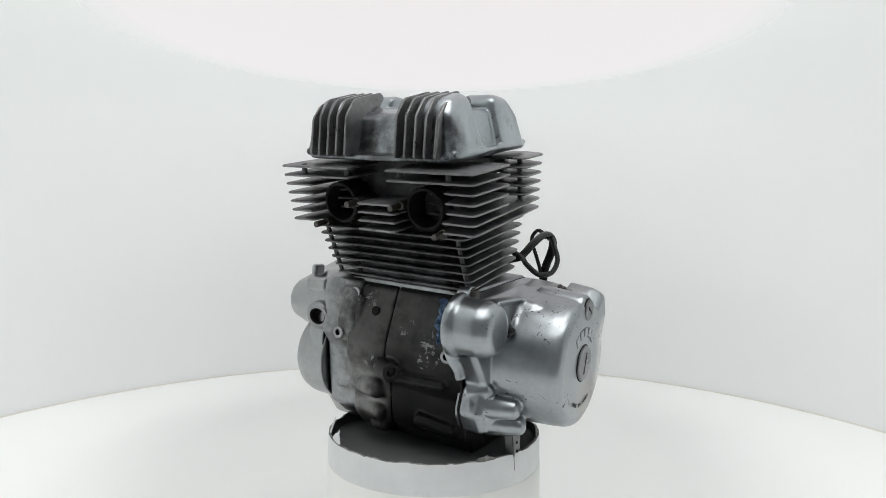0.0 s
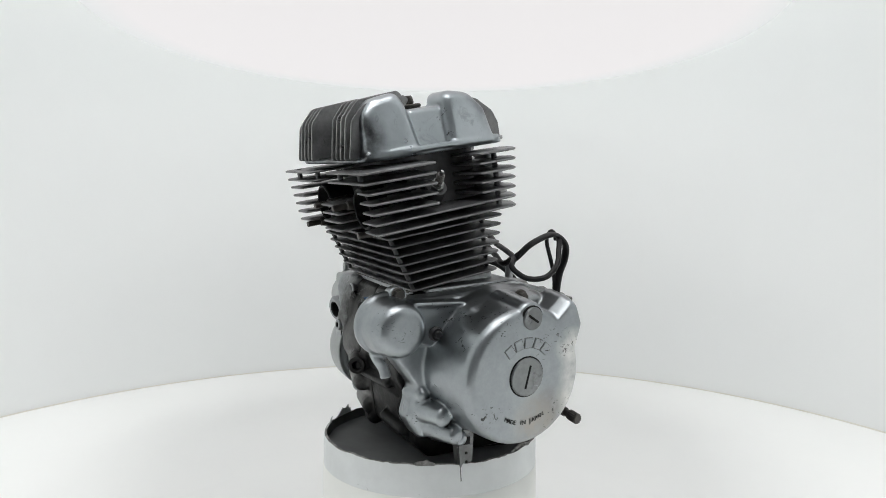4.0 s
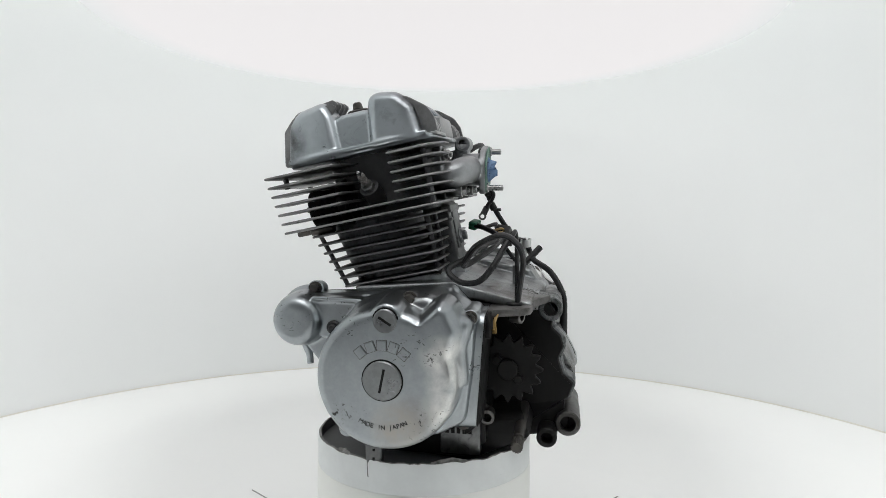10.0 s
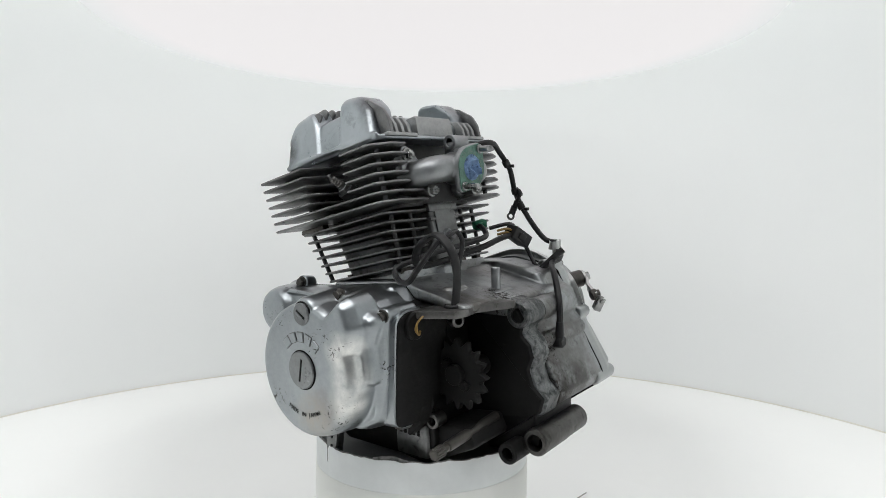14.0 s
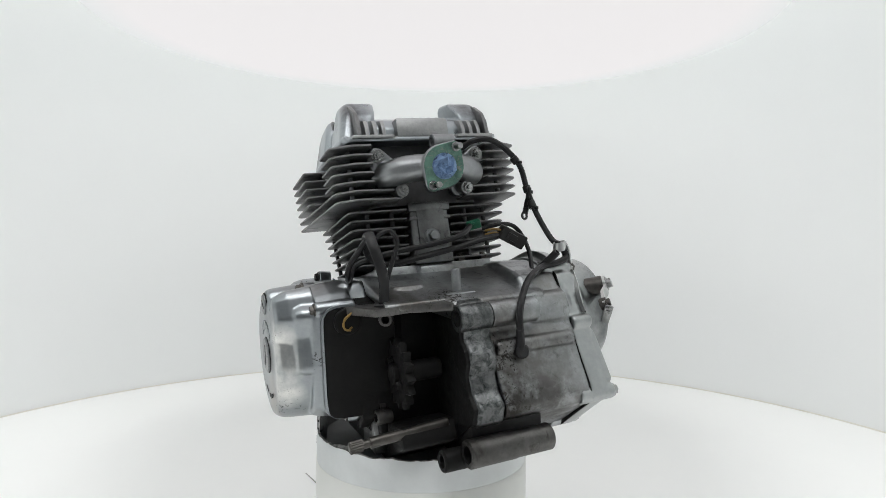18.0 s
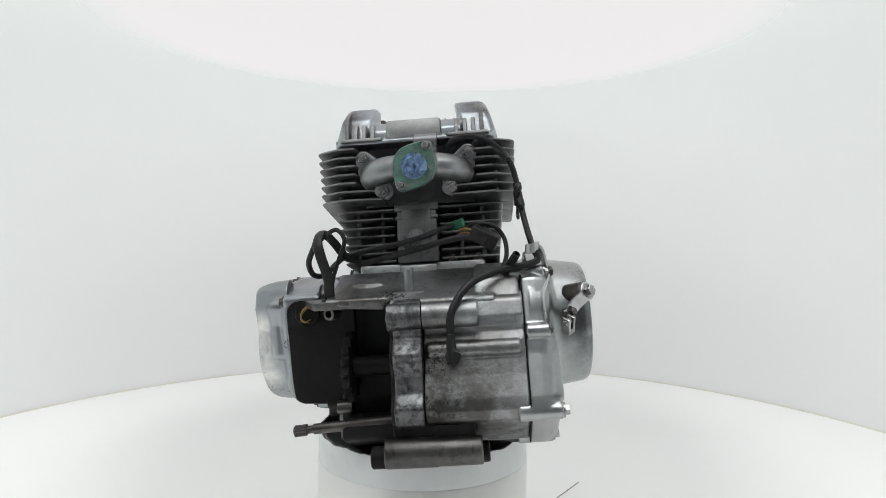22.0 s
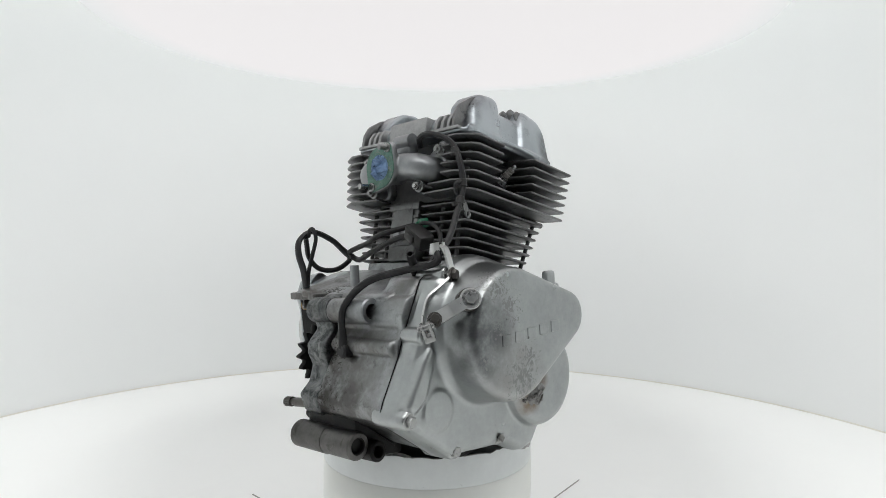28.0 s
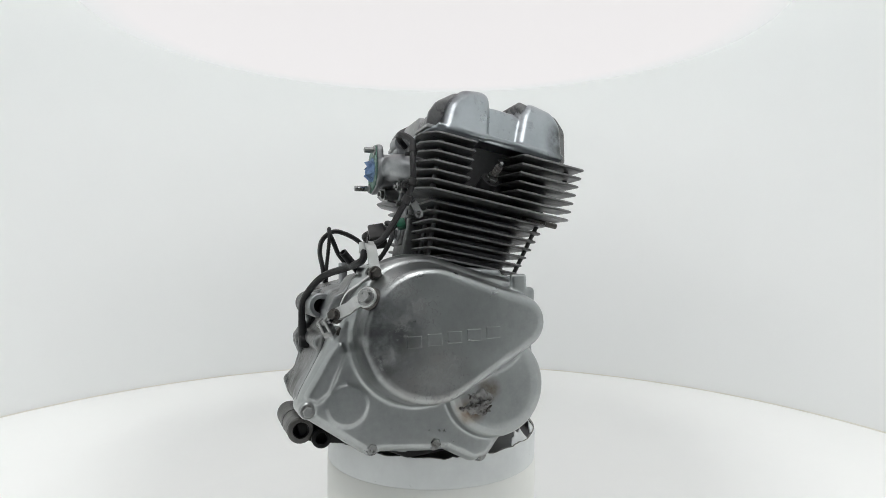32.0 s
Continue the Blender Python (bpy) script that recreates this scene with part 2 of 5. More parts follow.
RUST = metal("corroded_patch", (0.42, 0.42, 0.42), (0.14, 0.135, 0.13), 0.42, metallic=0.85, stain=(0.035, 0.03, 0.026), stain_at=(0.50, 0.60), stain_scale=110, relief=1.0, grain=200)
BOOTH = paint("matt_white_wall", (0.912, 0.928, 0.926), (0.892, 0.908, 0.906), 0.75, 1.2, 0.03, 60)
FLOOR = paint("white_turntable_paint", (0.945, 0.95, 0.94), (0.92, 0.925, 0.915), 0.45, 1.5, 0.03, 60)
TRIM = paint("yellowed_edge_tape", (0.88, 0.865, 0.80), (0.80, 0.78, 0.70), 0.6, 30, 0.1)
GREYLINE = paint("dirty_joint_line", (0.42, 0.42, 0.41), (0.28, 0.28, 0.27), 0.8, 60, 0.1)
CURTAIN = paint("grey_curtain", (0.36, 0.37, 0.38), (0.27, 0.278, 0.285), 0.9, 3, 0.2)


def glowing(name, color, rim_color, strength, radius, body=0.06):
    """A round luminous sheet that dims towards its rim."""
    m, nt, b = nodes_of(name)
    b.inputs["Base Color"].default_value = (body, body, body, 1)
    d = nt.nodes.new("ShaderNodeVectorMath")
    d.operation = "LENGTH"
    nt.links.new(nt.nodes.new("ShaderNodeTexCoord").outputs["Object"], d.inputs[0])
    nt.links.new(ramp(nt, d.outputs["Value"], [(radius - 0.07, color), (radius, rim_color)]), b.inputs["Emission Color"])
    b.inputs["Emission Strength"].default_value = strength
    b.inputs["Roughness"].default_value = 0.9
    return m


CEILING = glowing("luminous_ceiling", (0.98, 0.955, 0.96), (0.90, 0.925, 0.93), 0.81, 0.618)


# ---- building helpers (millimetres inside the engine) ----
MM = 0.001


def link_mesh(name, bm, mats, parent=None, label="", scale=MM, smooth=35.0, m=None):
    bmesh.ops.recalc_face_normals(bm, faces=bm.faces)
    if m is not None:
        bmesh.ops.transform(bm, matrix=m, verts=bm.verts)
    bmesh.ops.scale(bm, vec=(scale,) * 3, verts=bm.verts)
    for f in bm.faces:
        f.smooth = True
    me = bpy.data.meshes.new(name)
    bm.to_mesh(me)
    bm.free()
    me.set_sharp_from_angle(angle=radians(smooth))
    for mat in mats if isinstance(mats, (list, tuple)) else [mats]:
        me.materials.append(mat)
    ob = new(name, me)
    if parent is not None:
        ob.parent = parent
    return tagged(ob, label)


def part(name, bm, material, parent, label="", m=None, smooth=35.0):
    return link_mesh(name, bm, material, parent, label, MM, smooth, m)


def recast(ob, pieces, voxel=1.2, rounds=6, m=None):
    """Fuse a part with further pieces into one casting with soft fillets where they meet."""
    bm = bmesh.new()
    bm.from_mesh(ob.data)
    for piece in pieces:
        bmesh.ops.recalc_face_normals(piece, faces=piece.faces)
        if m is not None:
            bmesh.ops.transform(piece, matrix=m, verts=piece.verts)
        bmesh.ops.scale(piece, vec=(MM,) * 3, verts=piece.verts)
        me = bpy.data.meshes.new("piece")
        piece.to_mesh(me)
        piece.free()
        bm.from_mesh(me)
        bpy.data.meshes.remove(me)
    me = bpy.data.meshes.new("casting_source")
    bm.to_mesh(me)
    bm.free()
    tmp = new("casting_source", me)
    vox = tmp.modifiers.new("voxels", "REMESH")
    vox.mode, vox.voxel_size, vox.use_smooth_shade = "VOXEL", voxel * MM, True
    soft = tmp.modifiers.new("soften", "SMOOTH")
    soft.factor, soft.iterations = 0.5, rounds
    fused = bpy.data.meshes.new_from_object(tmp.evaluated_get(bpy.context.evaluated_depsgraph_get()))
    bpy.data.objects.remove(tmp)
    bpy.data.meshes.remove(me)
    mats = [x for x in ob.data.materials]
    fused.materials.clear()
    for x in mats[:1]:
        fused.materials.append(x)
    fused.name = ob.name
    ob.data = fused
    return ob


def fillet(pts, n=5):
    """A closed outline from corners (a, b) or (a, b, radius)."""
    out, k = [], len(pts)
    for i, p in enumerate(pts):
        r = p[2] if len(p) > 2 else 0.0
        c = Vector(p[:2])
        if r <= 0:
            out.append(c)
            continue
        a, b = Vector(pts[i - 1][:2]) - c, Vector(pts[(i + 1) % k][:2]) - c
        la, lb = a.length, b.length
        a, b = a / la, b / lb
        half = max(0.05, math.acos(max(-1, min(1, a.dot(b)))) / 2)
        d = min(r / math.tan(half), la * 0.48, lb * 0.48)
        s, e = c + a * d, c + b * d
        for j in range(n + 1):
            t = j / n
            out.append((1 - t) ** 2 * s + 2 * t * (1 - t) * c + t * t * e)
    return out


def circle(a, b, r, n=32, ry=None, start=0.0, end=360.0):
    full = abs(end - start) >= 360
    return [Vector((a + r * math.cos(radians(start + (end - start) * i / (n if full else n - 1))),
                    b + (ry or r) * math.sin(radians(start + (end - start) * i / (n if full else n - 1))))) for i in range(n)]


def hull(points):
    pts = sorted((p[0], p[1]) for p in points)
    def half(seq):
        h = []
        for p in seq:
            while len(h) > 1 and (h[-1][0] - h[-2][0]) * (p[1] - h[-2][1]) - (h[-1][1] - h[-2][1]) * (p[0] - h[-2][0]) <= 0:
                h.pop()
            h.append(p)
        return h[:-1]
    return [Vector(p) for p in half(pts) + half(pts[::-1])]


def shrink(outline, d):
    """The outline moved inwards by d."""
    k = len(outline)
    area2 = sum(outline[i - 1][0] * outline[i][1] - outline[i][0] * outline[i - 1][1] for i in range(k))
    sign = 1 if area2 > 0 else -1
    res = []
    for i in range(k):
        a, c, b = outline[i - 1], outline[i], outline[(i + 1) % k]
        e1, e2 = (c - a), (b - c)
        n1 = Vector((-e1.y, e1.x)).normalized() * sign if e1.length > 1e-6 else Vector((0, 0))
        n2 = Vector((-e2.y, e2.x)).normalized() * sign if e2.length > 1e-6 else n1
        nn = n1 + n2
        nn = nn.normalized() if nn.length > 1e-6 else n1
        res.append(c + nn * d / max(0.5, nn.dot(n1) if n1.length else 1))
    return res


AXES = {"x": lambda h, a, b: (h, a, b), "y": lambda h, a, b: (a, h, b), "z": lambda h, a, b: (a, b, h)}


def loft(bm, outline, levels, axis="x", mat=0, cap_mat=None, rim_mat=None):
    """A body along an axis: levels are (place, inset) or (place, inset, shift_a, shift_b)."""
    f, rings = AXES[axis], []
    for lv in levels:
        ring = shrink(outline, lv[1]) if abs(lv[1]) > 1e-6 else outline
        sa, sb = (lv[2], lv[3]) if len(lv) > 2 else (0, 0)
        rings.append([bm.verts.new(f(lv[0], p[0] + sa, p[1] + sb)) for p in ring])
    k = len(outline)
    for r0, r1 in zip(rings, rings[1:]):
        for i in range(k):
            fc = bm.faces.new((r0[i - 1], r0[i], r1[i], r1[i - 1]))
            fc.material_index = mat if rim_mat is None else rim_mat
    for r in (rings[0], rings[-1]):
        fc = bm.faces.new(r)
        fc.material_index = mat if cap_mat is None else cap_mat
    return bm


def prism(outline, levels, axis="x", **kw):
    return loft(bmesh.new(), outline, levels, axis, **kw)


def rounded(a, b, r):
    """Levels from place a to place b with edges rounded by r at both ends."""
    s = 1 if b > a else -1
    return [(a, r), (a + s * r * 0.3, r * 0.3), (a + s * r, 0), (b - s * r, 0), (b - s * r * 0.3, r * 0.3), (b, r)]


def rod(bm, p, q, r0, r1=None, n=14, mat=0, ends=0.0):
    """A round bar from p to q; ends: rounding of both ends."""
    p, q = Vector(p), Vector(q)
    r1 = r0 if r1 is None else r1
    d = (q - p).normalized()
    u = d.orthogonal().normalized()
    v = d.cross(u)
    L = (q - p).length
    lv = [(0, r0 - ends), (ends, r0), (L - ends, r1), (L, r1 - ends)] if ends else [(0, r0), (L, r1)]
    rings = [[bm.verts.new(p + d * h + (u * math.cos(2 * math.pi * i / n) + v * math.sin(2 * math.pi * i / n)) * r) for i in range(n)] for h, r in lv]
    for a, b in zip(rings, rings[1:]):
        for i in range(n):
            bm.faces.new((a[i - 1], a[i], b[i], b[i - 1])).material_index = mat
    bm.faces.new(rings[0]).material_index = mat
    bm.faces.new(rings[-1]).material_index = mat
    return bm


def ring_tube(bm, p, q, r_out, r_in, depth=None, n=20, mat=0, hole_mat=0, ends=0.8):
    """A bar from p to q with a blind hole in its end q."""
    p, q = Vector(p), Vector(q)
    d = (q - p).normalized()
    u = d.orthogonal().normalized()
    v = d.cross(u)
    L = (q - p).length
    depth = depth or min(L * 0.8, 12)
    lv = [(0, r_out), (L - ends, r_out), (L, r_out - ends), (L, r_in + ends * 0.5), (L - ends * 0.5, r_in), (L - depth, r_in * 0.98)]
    rings = [[bm.verts.new(p + d * h + (u * math.cos(2 * math.pi * i / n) + v * math.sin(2 * math.pi * i / n)) * r) for i in range(n)] for h, r in lv]
    for k, (a, b) in enumerate(zip(rings, rings[1:])):
        for i in range(n):
            bm.faces.new((a[i - 1], a[i], b[i], b[i - 1])).material_index = hole_mat if k >= 3 else mat
    bm.faces.new(rings[0]).material_index = mat
    bm.faces.new(rings[-1]).material_index = hole_mat
    return bm


def bolt(bm, at, way, r=5.0, h=4.5, washer=1.0, mat=0, hexagon=True):
    """A flanged bolt head that sits at a point and stands out along way."""
    at, way = Vector(at), Vector(way).normalized()
    if washer:
        rod(bm, at - way * 1.5, at + way * washer, r * 1.35, n=16, mat=mat, ends=0.3)
    rod(bm, at, at + way * (washer + h), r, r * 0.97, n=6 if hexagon else 16, mat=mat, ends=0.6)
    return bm


def curve_points(pts, step=6):
    """A smooth path through points (Catmull-Rom)."""
    P = [Vector(p) for p in pts]
    P = [2 * P[0] - P[1]] + P + [2 * P[-1] - P[-2]]
    out = []
    for i in range(1, len(P) - 2):
        a, b, c, d = P[i - 1:i + 3]
        for j in range(step):
            t = j / step
            out.append(0.5 * ((2 * b) + (c - a) * t + (2 * a - 5 * b + 4 * c - d) * t * t + (3 * b - a - 3 * c + d) * t ** 3))
    out.append(P[-2])
    return out


def sweep(bm, pts, r, n=9, step=6, mat=0, flat=1.0, side=None):
    """A cable along a path; flat thins it across side."""
    path = curve_points(pts, step)
    u, rings = Vector(side) if side else None, []
    for i, p in enumerate(path):
        d = (path[min(i + 1, len(path) - 1)] - path[max(i - 1, 0)]).normalized()
        u = d.orthogonal().normalized() if u is None else (u - d * u.dot(d)).normalized()
        v = d.cross(u)
        rings.append([bm.verts.new(p + (u * math.cos(2 * math.pi * k / n) + v * flat * math.sin(2 * math.pi * k / n)) * r) for k in range(n)])
    for a, b in zip(rings, rings[1:]):
        for k in range(n):
            bm.faces.new((a[k - 1], a[k], b[k], b[k - 1])).material_index = mat
    bm.faces.new(rings[0]).material_index = mat
    bm.faces.new(rings[-1]).material_index = mat
    return bm


def ribbon(bm, pts, side, width, thick, step=5):
    """A bent metal strip along a path, its width along side."""
    path, side = curve_points(pts, step), Vector(side).normalized()
    rings = []
    for i, p in enumerate(path):
        d = (path[min(i + 1, len(path) - 1)] - path[max(i - 1, 0)]).normalized()
        u = (side - d * side.dot(d)).normalized() * width / 2
        v = d.cross(u).normalized() * thick / 2
        rings.append([bm.verts.new(p + q) for q in (u + v, u - v, -u - v, -u + v)])
    for a, b in zip(rings, rings[1:]):
        for k in range(4):
            bm.faces.new((a[k - 1], a[k], b[k], b[k - 1]))
    bm.faces.new(rings[0])
    bm.faces.new(rings[-1])
    return bm


def plate(bm, outline3, thickness, mat=0):
    """A flat sheet from corner points in space."""
    P = [Vector(p) for p in outline3]
    nrm = (P[1] - P[0]).cross(P[2] - P[0]).normalized() * thickness / 2
    a = [bm.verts.new(p - nrm) for p in P]
    b = [bm.verts.new(p + nrm) for p in P]
    k = len(P)
    for i in range(k):
        bm.faces.new((a[i - 1], a[i], b[i], b[i - 1])).material_index = mat
    bm.faces.new(a).material_index = mat
    bm.faces.new(b).material_index = mat
    return bm


def box(bm, lo, hi, bevel=0.0, mat=0, m=None):
    geo = bmesh.ops.create_cube(bm, size=1.0)
    vs = geo["verts"]
    lo, hi = Vector(lo), Vector(hi)
    for v in vs:
        v.co = Vector((lo[i] + (hi[i] - lo[i]) * (v.co[i] + 0.5) for i in range(3)))
    fs = list({f for v in vs for f in v.link_faces})
    if bevel:
        es = list({e for f in fs for e in f.edges})
        made = bmesh.ops.bevel(bm, geom=es, offset=bevel, segments=2, affect="EDGES", profile=0.5)
        fs = list({f for f in made["faces"]} | {f for f in fs if f.is_valid})
        vs = list({v for f in fs for v in f.verts})
    for f in fs:
        f.material_index = mat
    if m is not None:
        bmesh.ops.transform(bm, matrix=m, verts=vs)
    return bm


# ---- the booth ----
BOOTH_C, BOOTH_R, BOOTH_H = Vector((-0.012, 0.20)), 1.114, 3.05


def booth():
    # round wall with a cut for the camera behind it
    bm = bmesh.new()
    n, rings = 128, []
    for r, z in ((BOOTH_R, -0.02), (BOOTH_R, BOOTH_H), (BOOTH_R + 0.02, BOOTH_H), (BOOTH_R + 0.02, -0.02)):
        rings.append([bm.verts.new((BOOTH_C.x + r * math.sin(radians(a)), BOOTH_C.y + r * math.cos(radians(a)), z))
                      for a in [-145 + 290 * i / n for i in range(n + 1)]])
    for a, b in zip(rings, rings[1:] + rings[:1]):
        for i in range(n):
            bm.faces.new((a[i], a[i + 1], b[i + 1], b[i]))
    for i in (0, n):
        bm.faces.new([r[i] for r in rings])
    wall = tagged(link_mesh("wall_round", bm, BOOTH, scale=1.0), "matt white curved wall of a round photo booth", kind="structure")
    # unseen dim curtain, added to close the booth behind the camera and tone reflections
    bm = bmesh.new()
    pts = []
    for i in range(61):
        a = 145 + 70 * i / 60
        r = BOOTH_R + 0.25 + 0.012 * math.sin(i * 1.3)
        pts.append((BOOTH_C.x + r * math.sin(radians(a)), BOOTH_C.y + r * math.cos(radians(a))))
    lo, hi = [bm.verts.new((x, y, -0.02)) for x, y in pts], [bm.verts.new((x, y, BOOTH_H)) for x, y in pts]
    lo2, hi2 = [bm.verts.new((x * 1.01, y * 1.01, -0.02)) for x, y in pts], [bm.verts.new((x * 1.01, y * 1.01, BOOTH_H)) for x, y in pts]
    for i in range(60):
        for q in ((lo, hi), (hi, hi2), (hi2, lo2), (lo2, lo)):
            bm.faces.new((q[0][i], q[0][i + 1], q[1][i + 1], q[1][i]))
    tagged(link_mesh("curtain_wall", bm, CURTAIN, scale=1.0), "unseen grey curtain added to close the booth", kind="structure")
    # floor disc with its raised, slightly yellowed edge
    bm = prism(circle(BOOTH_C.x, BOOTH_C.y, BOOTH_R + 0.4, 96), [(-0.03, 0), (0.0, 0)], "z")
    tagged(link_mesh("floor", bm, FLOOR, scale=1.0), "smooth white booth floor", kind="structure")
    bm = bmesh.new()
    rings = []
    for r, z in ((BOOTH_R - 0.002, 0.0005), (BOOTH_R - 0.002, 0.003), (BOOTH_R - 0.0045, 0.003), (BOOTH_R - 0.0055, 0.0005)):
        rings.append([bm.verts.new((BOOTH_C.x + r * math.sin(radians(a)), BOOTH_C.y + r * math.cos(radians(a)), z))
                      for a in [-144 + 288 * i / n for i in range(n + 1)]])
    for a, b in zip(rings, rings[1:] + rings[:1]):
        for i in range(n):
            bm.faces.new((a[i], a[i + 1], b[i + 1], b[i]))
    tagged(link_mesh("trim", bm, TRIM, scale=1.0), "thin yellowed joint between floor and wall", kind="structure")
    # seam where two wall sheets meet
    a = radians(-66.5)
    bm = bmesh.new()
    box(bm, (-0.0022, -0.0012, 0.0), (0.0022, 0.0012, BOOTH_H - 0.02))
    seam = tagged(link_mesh("wall_seam", bm, BOOTH, scale=1.0), "thin upright joint strip on the white wall", kind="structure")
    seam.matrix_world = Matrix.Translation((BOOTH_C.x + (BOOTH_R - 0.001) * math.sin(a), BOOTH_C.y + (BOOTH_R - 0.001) * math.cos(a), 0.005)) @ Matrix.Rotation(-a, 4, "Z")
    bm = prism(circle(BOOTH_C.x, BOOTH_C.y, BOOTH_R + 0.4, 96), [(BOOTH_H, 0), (BOOTH_H + 0.03, 0)], "z")
    tagged(link_mesh("ceiling", bm, BOOTH, scale=1.0), "plain white booth ceiling", kind="structure")
    # round luminous panel under the ceiling
    lamp = tagged(new("ceiling_light"), "round luminous white ceiling panel over the turntable", "lamp")
    lamp.location = (0, 0.45, 0.831)
    bm = prism(circle(0, 0, 0.618, 96), [(0.0, 0.004), (0.004, 0), (0.03, 0)], "z")
    link_mesh("diffuser", bm, CEILING, lamp, scale=1.0)
    bm = prism(circle(0, 0, 0.60, 64), [(0.0305, 0.004), (0.05, 0)], "z")
    link_mesh("housing", bm, BOOTH, lamp, scale=1.0)
    for k in range(3):
        bm = bmesh.new()
        x, y = 0.4 * math.cos(k * 2.1 + 0.5), 0.4 * math.sin(k * 2.1 + 0.5)
        rod(bm, (x, y, 0.0505), (x, y, BOOTH_H - 0.831), 0.004, n=8)
        link_mesh("hanger", bm, STEEL, lamp, scale=1.0)


booth()


# ---- turntable and pedestal (they turn with the engine) ----
def turntable():
    root = tagged(new("turntable"), "white round turntable plate set in the booth floor", "turntable")
    bm = prism(circle(0, 0, 0.50, 128), [(-0.008, 0), (0.0006, 0.0)], "z")
    link_mesh("plate", bm, FLOOR, root, scale=1.0)
    # joints of the plate's sheet covering
    for a, r1 in ((-36, 0.425), (-2, 0.40), (57, 0.432), (98, 0.444), (181, 0.415)):
        bm = bmesh.new()
        box(bm, (0.20, -0.0011, 0.0007), (r1, 0.0011, 0.0013))
        link_mesh("joint", bm, GREYLINE, root, scale=1.0, m=Matrix.Rotation(radians(a), 4, "Z"))
    return root


def pedestal():
    root = tagged(new("pedestal"), "white painted tube stand with a torn upper rim", "pedestal")
    cx, cy, r, z = -0.009, 0.005, 0.1275, 0.2095
    random.seed(3)
    n = 180
    rag = [0.0016 * noise.noise((i * 0.21, 0, 0)) + 0.001 * noise.noise((i * 0.9, 5, 0)) for i in range(n)]
    def ring(bm, rr, zz, k=0.0):
        return [bm.verts.new((cx + rr * math.cos(2 * math.pi * i / n), cy + rr * math.sin(2 * math.pi * i / n), zz + k * rag[i])) for i in range(n)]
    bm = bmesh.new()
    rings = [ring(bm, r + 0.001, 0.0026), ring(bm, r, 0.02), ring(bm, r, z - 0.004, 1), ring(bm, r - 0.0008, z, 1.3), ring(bm, r - 0.0035, z + 0.0004, 1.5), ring(bm, r - 0.004, 0.01)]
    for q, (a, b) in enumerate(zip(rings, rings[1:])):
        for i in range(n):
            bm.faces.new((a[i - 1], a[i], b[i], b[i - 1])).material_index = 1 if q == 3 else (2 if q == 4 else 0)
    link_mesh("tube", bm, [BUCKET, TORN, CARD], root, scale=1.0, smooth=60)
    bm = prism(circle(cx, cy, r - 0.0042, 96), [(z - 0.05, 0), (z - 0.011, 0.0)], "z")
    link_mesh("inner_board", bm, CARD, root, "dark grey board inside the tube", scale=1.0)
    # paper sleeve round the lower part
    bm = bmesh.new()
    rings = [ring(bm, r + 0.0018, 0.0008), ring(bm, r + 0.0009, 0.03), ring(bm, r + 0.0008, z - 0.034), ring(bm, r + 0.0001, z - 0.0335)]
    for a, b in zip(rings, rings[1:]):
        for i in range(n):
            bm.faces.new((a[i - 1], a[i], b[i], b[i - 1]))
    link_mesh("sleeve", bm, SLEEVE, root, scale=1.0, smooth=60)
    # torn flaps of paint film on the rim
    random.seed(8)
    for a0, wide, high in ((36, 16, 0.016), (58, 12, 0.012), (148, 10, 0.004), (205, 18, 0.004), (300, 14, 0.003)):
        bm = bmesh.new()
        lo, hi = [], []
        for k in range(9):
            a = radians(a0 + wide * (k / 8 - 0.5))
            h = high * math.sin(math.pi * k / 8) * random.uniform(0.5, 1.0)
            for lst, rr, zz in ((lo, r - 0.002, z - 0.004), (hi, r - 0.004 - h * 0.4, z + 0.001 + h)):
                lst.append([bm.verts.new((cx + (rr + d) * math.cos(a), cy + (rr + d) * math.sin(a), zz)) for d in (0, 0.0012)])
        for k in range(8):
            for d in (0, 1):
                bm.faces.new((lo[k][d], lo[k + 1][d], hi[k + 1][d], hi[k][d]))
            bm.faces.new((hi[k][0], hi[k + 1][0], hi[k + 1][1], hi[k][1]))
        link_mesh("torn_flap", bm, TORN if high < 0.01 else BUCKET, root, scale=1.0, smooth=20)
    return root


turntable_plate = turntable()
stand = pedestal()


# ---- the engine ----
# x: across (+ clutch side), y: forwards, z: up, in millimetres from a base point on the turntable's axis.
ENGINE_BASE = pose(0, 0, 0.26, 0, -4.3, 0)
engine = tagged(new("motorcycle_engine"), "used air-cooled twin-cylinder motorcycle engine, stained aluminium and black", "engine")
LEAN = radians(11.5)
# cylinder space: u across, v forwards, w along the leaning bores
CYL = Matrix(((1, 0, 0, 0), (0, math.cos(LEAN), math.sin(LEAN), 0), (0, -math.sin(LEAN), math.cos(LEAN), 0), (0, 0, 0, 1)))
XC = 3.0
rags = []


def mirror(pts):
    """An outline in (u, v) mirrored to the other side of the engine."""
    return [(2 * XC - p[0], *p[1:]) for p in pts][::-1]


def fin(parent, outline, w, t=2.7, name="cooling_fin"):
    bm = prism(outline, [(w - t, 1.3), (w - t + 0.45, 0.4), (w - t + 1.1, 0), (w - 1.1, 0), (w - 0.45, 0.4), (w, 1.3)], "z", mat=1, cap_mat=0)
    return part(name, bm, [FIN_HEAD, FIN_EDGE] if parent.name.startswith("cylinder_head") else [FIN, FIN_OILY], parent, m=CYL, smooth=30)


